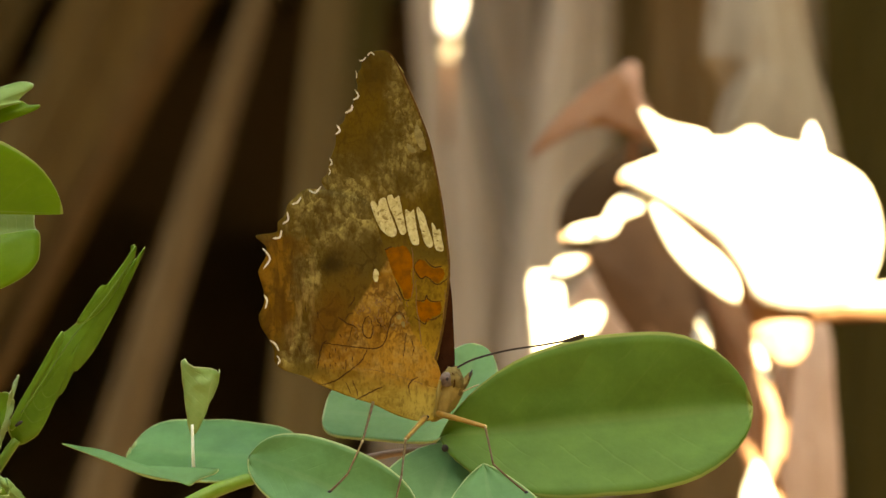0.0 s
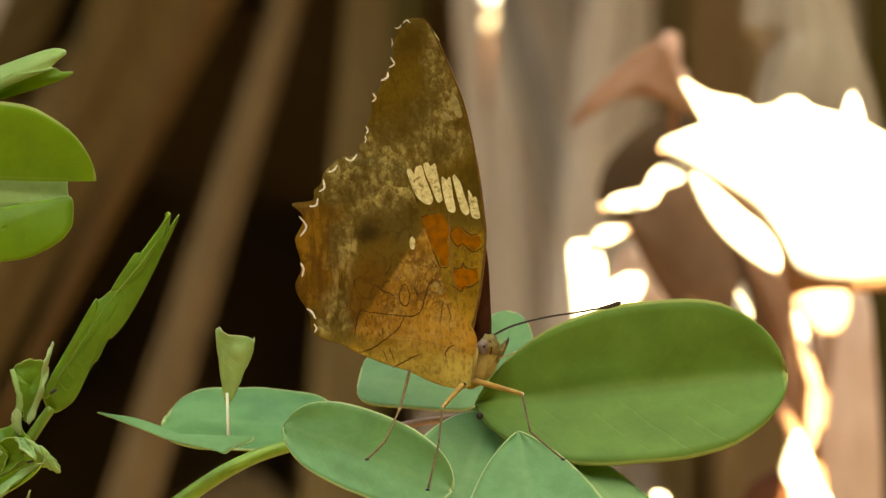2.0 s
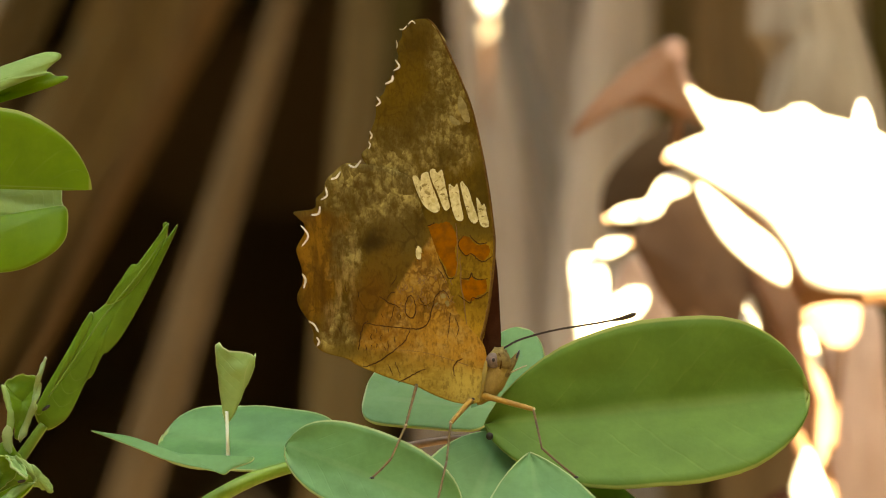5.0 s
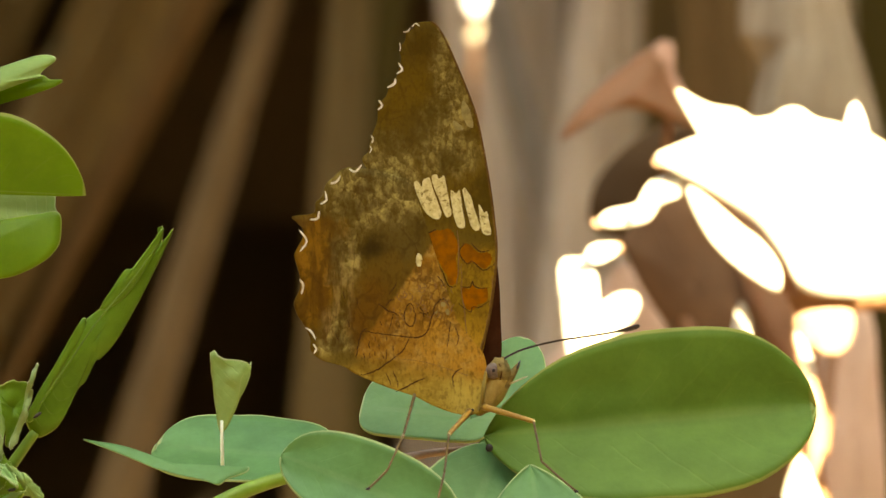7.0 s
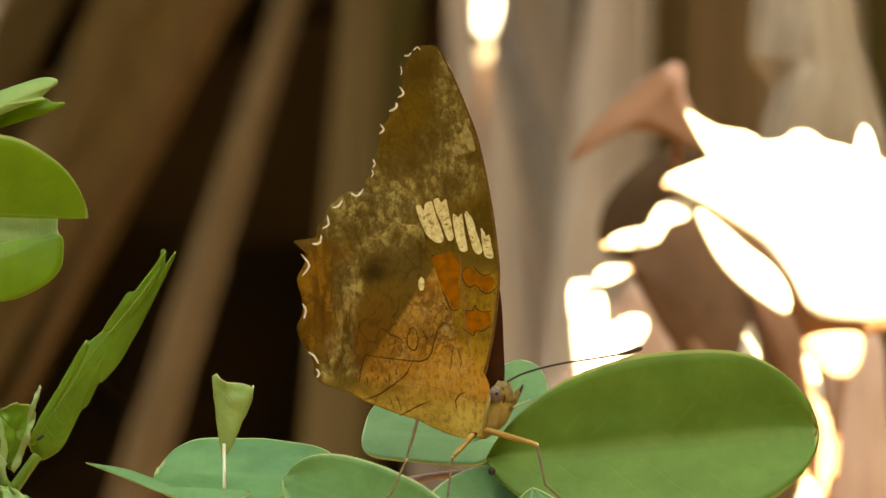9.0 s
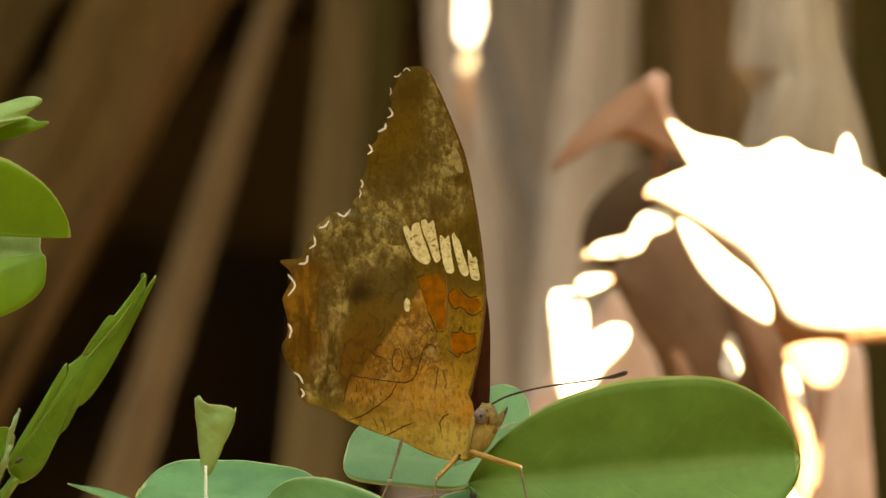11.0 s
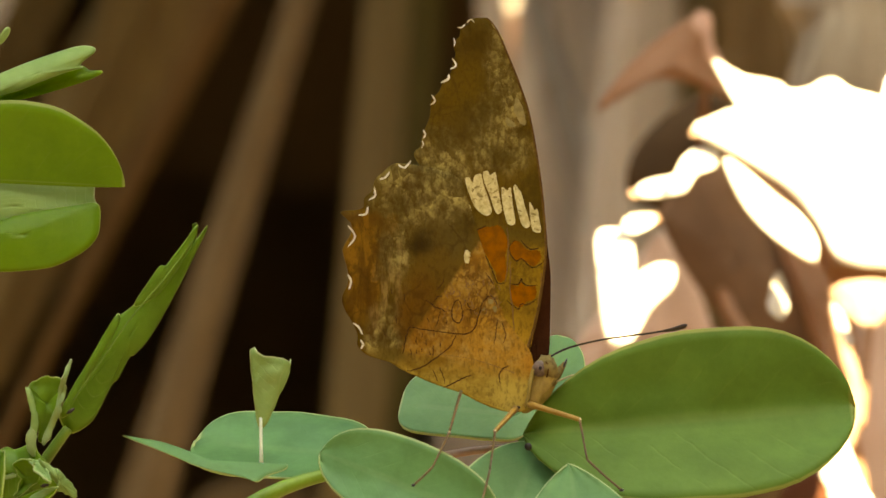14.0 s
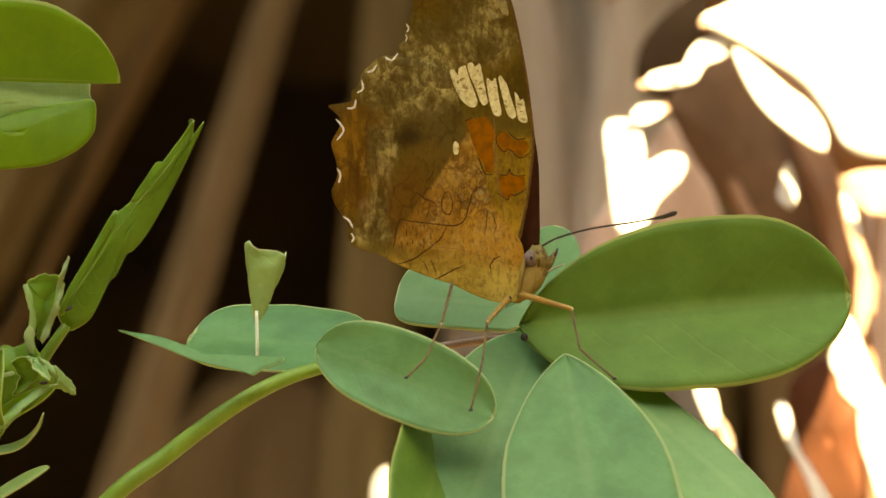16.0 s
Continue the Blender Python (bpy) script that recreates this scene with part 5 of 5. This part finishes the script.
        part("eye_rim", tube([on(887, 620, d * 0.00155), on(892, 631, d * 0.0016), on(889, 647, d * 0.0015)], [1.2 * B, 2.0 * B, 1.0 * B], 4, 6), M_LINE, head)
        furry("palp", [on(885, 672, d * 0.0004), on(897, 654, d * 0.0005), on(909, 638, d * 0.0005), on(921, 620, d * 0.0004)], [8 * B, 9 * B, 7 * B, 2.5 * B], M_HEAD, head)
        part("palp_tip", tube([on(916, 630, d * 0.0006), on(919, 624, d * 0.0006), on(923, 615, d * 0.0005)], [2.6 * B, 2.2 * B, 1.0 * B], 3, 6), M_PUPIL, head)
    part("dark_fleck", ball(on(841, 698, -0.0011), (4.5 * B, 2 * B, 2.8 * B), 8), M_PUPIL, ob)
    part("foreleg", tube([on(866, 633, -0.0014), on(862, 654, -0.0016), on(859, 677, -0.0014), on(855, 700, -0.0008)], [3 * B, 4 * B, 3.4 * B, 2 * B], 4, 8), M_PALE_FUR, ob, "pale foreleg folded against the chest")
    part("proboscis", tube([on(895, 659, -0.0005), on(914, 650, -0.001), on(935, 641, -0.0014)], [1.6 * B, 1.4 * B, 0.8 * B], 4, 6), M_PALE_LEG, ob)
    for d, dy in ((-0.0006, 0), (0.0012, 2)):
        an = part("antenna", tube([on(884, 620 + dy, d), on(900, 608 + dy, d), on(930, 594 + dy, d - 0.001), on(985, 580 + dy, d - 0.0035), on(1050, 570 + dy, d - 0.006), on(1090, 563 + dy, d - 0.0075)], [1.2 * B, 0.95 * B, 0.95 * B], 5, 6), M_ANTENNA, ob)
        part("club", tube([on(1084, 564 + dy, d - 0.0073), on(1100, 561 + dy, d - 0.0078), on(1116, 556 + dy, d - 0.0082), on(1122, 554 + dy, d - 0.0084)], [1.3 * B, 3.0 * B, 3.6 * B, 1.6 * B], 4, 8), M_ANTENNA, an)
    # legs: thigh, shin, foot
    for thigh, bare, joints in (
        (M_SHIN, 0.55, ((745, 672, -0.001), (726, 740, -0.008), (700, 795, -0.0135), (668, 826, -0.0145))),
        (M_LEG, 1.0, ((838, 700, -0.001), (803, 737, -0.006), (795, 800, -0.0135), (775, 880, -0.017))),
        (M_LEG, 1.1, ((860, 692, -0.001), (945, 716, -0.005), (958, 782, -0.0085), (1016, 832, -0.0095))),
    ):
        p = [on(*j) for j in joints]
        leg = part("leg", tube([p[0], p[0].lerp(p[1], 0.5), p[1]], [5.5 * B * bare, 4.5 * B * bare, 3.6 * B * bare], 3, 8), thigh, ob)
        part("knee", ball(p[1], (3.4 * B, 3.4 * B, 3.4 * B), 8), M_PALE_LEG, leg)
        part("shin", tube([p[1], p[1].lerp(p[2], 0.5), p[2]], [2.4 * B, 2.1 * B, 1.9 * B], 3, 6), M_SHIN, leg)
        part("foot", tube([p[2], p[2].lerp(p[3], 0.5) + Vector((0, 0, -1 * B)), p[3]], [2.2 * B, 2.0 * B, 2.2 * B], 3, 6), M_SHIN, leg)
        part("claw", ball(p[3], (4.2 * B, 2.4 * B, 2.4 * B), 8), M_PUPIL, leg)
    return ob


ground()
thicket()
hedge()
canopy()
dry_leaves()
dry_shrub()
sun_spots()
SPRIG = sprig()
TWIG = left_twig()
SHOOT = bud_shoot()
FLY = butterfly()


# ---- what moves: the plants sway, and the butterfly rides and shifts on them ----
def motions():
    for ob, rows in (
        (SPRIG, [(0.0, -26.6, -0.4, -0.89), (0.5, -40.5, -2.1, -1.12), (1.0, -30.8, 1.8, -0.9), (1.5, -28.2, -0.3, -0.88), (2.0, -36.7, -4.8, -1.03), (2.5, -31.3, 3.3, -0.76), (3.0, -22.2, -1.7, -0.96), (3.5, -29.5, -3.3, -1.05), (3.7, -23.2, -2.3, -0.81), (5.8, -17.4, -6.3, -0.22), (6.0, -4.3, 1.9, -0.11), (6.5, -12.4, -5.7, -0.09), (7.0, 0.0, 0.0, 0.0), (7.5, -2.2, 1.4, 0.07), (8.0, -4.8, -2.5, -0.41), (8.5, -3.5, 5.2, 0.22), (9.0, -10.1, 3.1, -0.27), (9.2, -4.0, 10.0, -0.1), (11.3, -9.6, 35.1, 0.17), (11.5, -9.9, 38.2, 0.53), (12.0, -26.9, 10.7, -0.55), (12.5, -24.5, 13.0, -0.34), (13.0, -15.6, 29.1, 0.13), (13.5, -5.0, 42.0, 0.54), (14.0, 4.7, 50.1, 0.27), (14.5, 2.8, 49.5, 0.27), (15.0, 8.9, 64.6, 0.69), (15.5, -8.2, 53.5, 0.56), (16.0, -20.3, 49.1, -0.09)]),
        (TWIG, [(0.0, -31.6, 14.4, -0.89), (0.5, -50.6, 12.9, -1.12), (1.0, -37.5, 15.1, -0.9), (1.5, -35.4, 11.6, -0.88), (2.0, -45.1, 8.8, -1.03), (2.5, -38.5, 12.6, -0.76), (3.0, -30.1, 11.3, -0.96), (3.5, -38.2, 11.1, -1.05), (3.7, -28.2, 10.1, -0.81), (5.8, -20.7, -4.2, -0.22), (6.0, -6.2, 1.3, -0.11), (6.5, -13.6, -5.4, -0.09), (7.0, 0.0, -0.0, 0.0), (7.5, -1.4, -0.2, 0.07), (8.0, -6.2, 4.4, -0.41), (8.5, -1.7, 0.1, 0.22), (9.0, -12.3, 6.4, -0.27), (9.2, -4.8, 9.7, -0.1), (11.3, -10.5, 25.3, 0.17), (11.5, -9.7, 22.4, 0.53), (12.0, -33.3, 14.2, -0.55), (12.5, -28.7, 13.2, -0.34), (13.0, -16.5, 21.5, 0.13), (13.5, -1.9, 27.7, 0.54), (14.0, 4.2, 37.0, 0.27), (14.5, 3.0, 36.9, 0.27), (15.0, 9.4, 42.9, 0.69), (15.5, -6.5, 37.8, 0.56), (16.0, -19.8, 44.6, -0.09)]),
        (SHOOT, [(0.0, -26.0, 16.8, -0.89), (0.5, -41.7, 16.8, -1.12), (1.0, -31.2, 19.2, -0.9), (1.5, -28.7, 16.2, -0.88), (2.0, -36.7, 13.0, -1.03), (2.5, -32.8, 18.0, -0.76), (3.0, -22.5, 15.4, -0.96), (3.5, -28.7, 13.7, -1.05), (3.7, -23.4, 14.0, -0.81), (5.8, -17.9, -2.1, -0.22), (6.0, -4.8, 2.0, -0.11), (6.5, -11.4, -5.1, -0.09), (7.0, 0.0, -0.0, 0.0), (7.5, -2.1, 0.6, 0.07), (8.0, -4.4, 3.4, -0.41), (8.5, -4.3, 0.6, 0.22), (9.0, -9.4, 5.9, -0.27), (9.2, -3.8, 10.0, -0.1), (11.3, -15.0, 32.8, 0.17), (11.5, -16.5, 31.6, 0.53), (12.0, -29.1, 19.2, -0.55), (12.5, -28.7, 20.6, -0.34), (13.0, -23.9, 28.0, 0.13), (13.5, -14.0, 40.6, 0.54), (14.0, -5.7, 46.2, 0.27), (14.5, -5.6, 50.9, 0.27), (15.0, 1.1, 56.7, 0.69), (15.5, -13.1, 45.1, 0.56), (16.0, -26.3, 54.0, -0.09)]),
        (FLY, [(0.0, -29.9, 7.2, -0.86), (0.5, -40.9, 6.3, -1.18), (1.0, -31.0, 9.8, -0.93), (1.5, -29.5, 8.5, -0.96), (2.0, -36.2, 2.7, -1.07), (2.5, -28.8, 12.3, -0.61), (3.0, -22.8, 6.3, -1.21), (3.5, -30.2, 6.4, -1.06), (3.7, -23.6, 4.6, -1.6), (5.8, -16.6, -6.0, -0.37), (6.0, -1.3, 0.9, -0.29), (6.5, -11.1, -6.5, -0.35), (7.0, 0.0, -0.0, 0.0), (7.5, -1.3, 1.0, 0.02), (8.0, -4.4, -1.5, -0.46), (8.5, -2.6, 5.2, 0.22), (9.0, -8.9, 3.8, -0.57), (9.2, -2.3, 9.1, -0.1), (11.3, -4.0, 29.7, 0.05), (11.5, -3.4, 31.6, 0.37), (12.0, -29.4, 9.6, -0.36), (12.5, -24.1, 13.7, -0.3), (13.0, -9.2, 31.7, 0.5), (13.5, 3.1, 40.9, 0.39), (14.0, 17.5, 47.8, 0.61), (14.5, 10.8, 44.5, 0.4), (15.0, 18.7, 63.9, 0.8), (15.5, 4.0, 53.6, 0.54), (16.0, -15.0, 46.4, -0.23)]),
    ):
        start = PIVOT[ob.name]
        walk(ob, [(t, pose(start.x + u * G, start.y, start.z - v * G, 0, turn, 0)) for t, u, v, turn in rows])
    # the forewings lean on the hindwings, about their hinge
    hinge = on(862, 622) - BASE
    for wing_ob in [ob for ob in FLY.children if ob.name.startswith("forewing")]:
        rows = []
        for t, turn in ((0.0, 0.0), (9.2, 0.0), (11.3, 0.18), (11.5, 0.12), (12.0, -0.33), (12.5, -0.21), (13.0, 0.17), (13.5, 0.37), (14.0, 0.66), (14.5, 0.46), (15.0, 0.5), (15.5, 0.36), (16.0, -0.18)):
            if wing_ob.name != "forewing" and t > 10:
                turn += 2.0
            m = Matrix.Translation(hinge) @ pose(0, 0, 0, 0, turn, 0) @ Matrix.Translation(-hinge)
            rows.append((t, m))
        walk(wing_ob, rows)


motions()
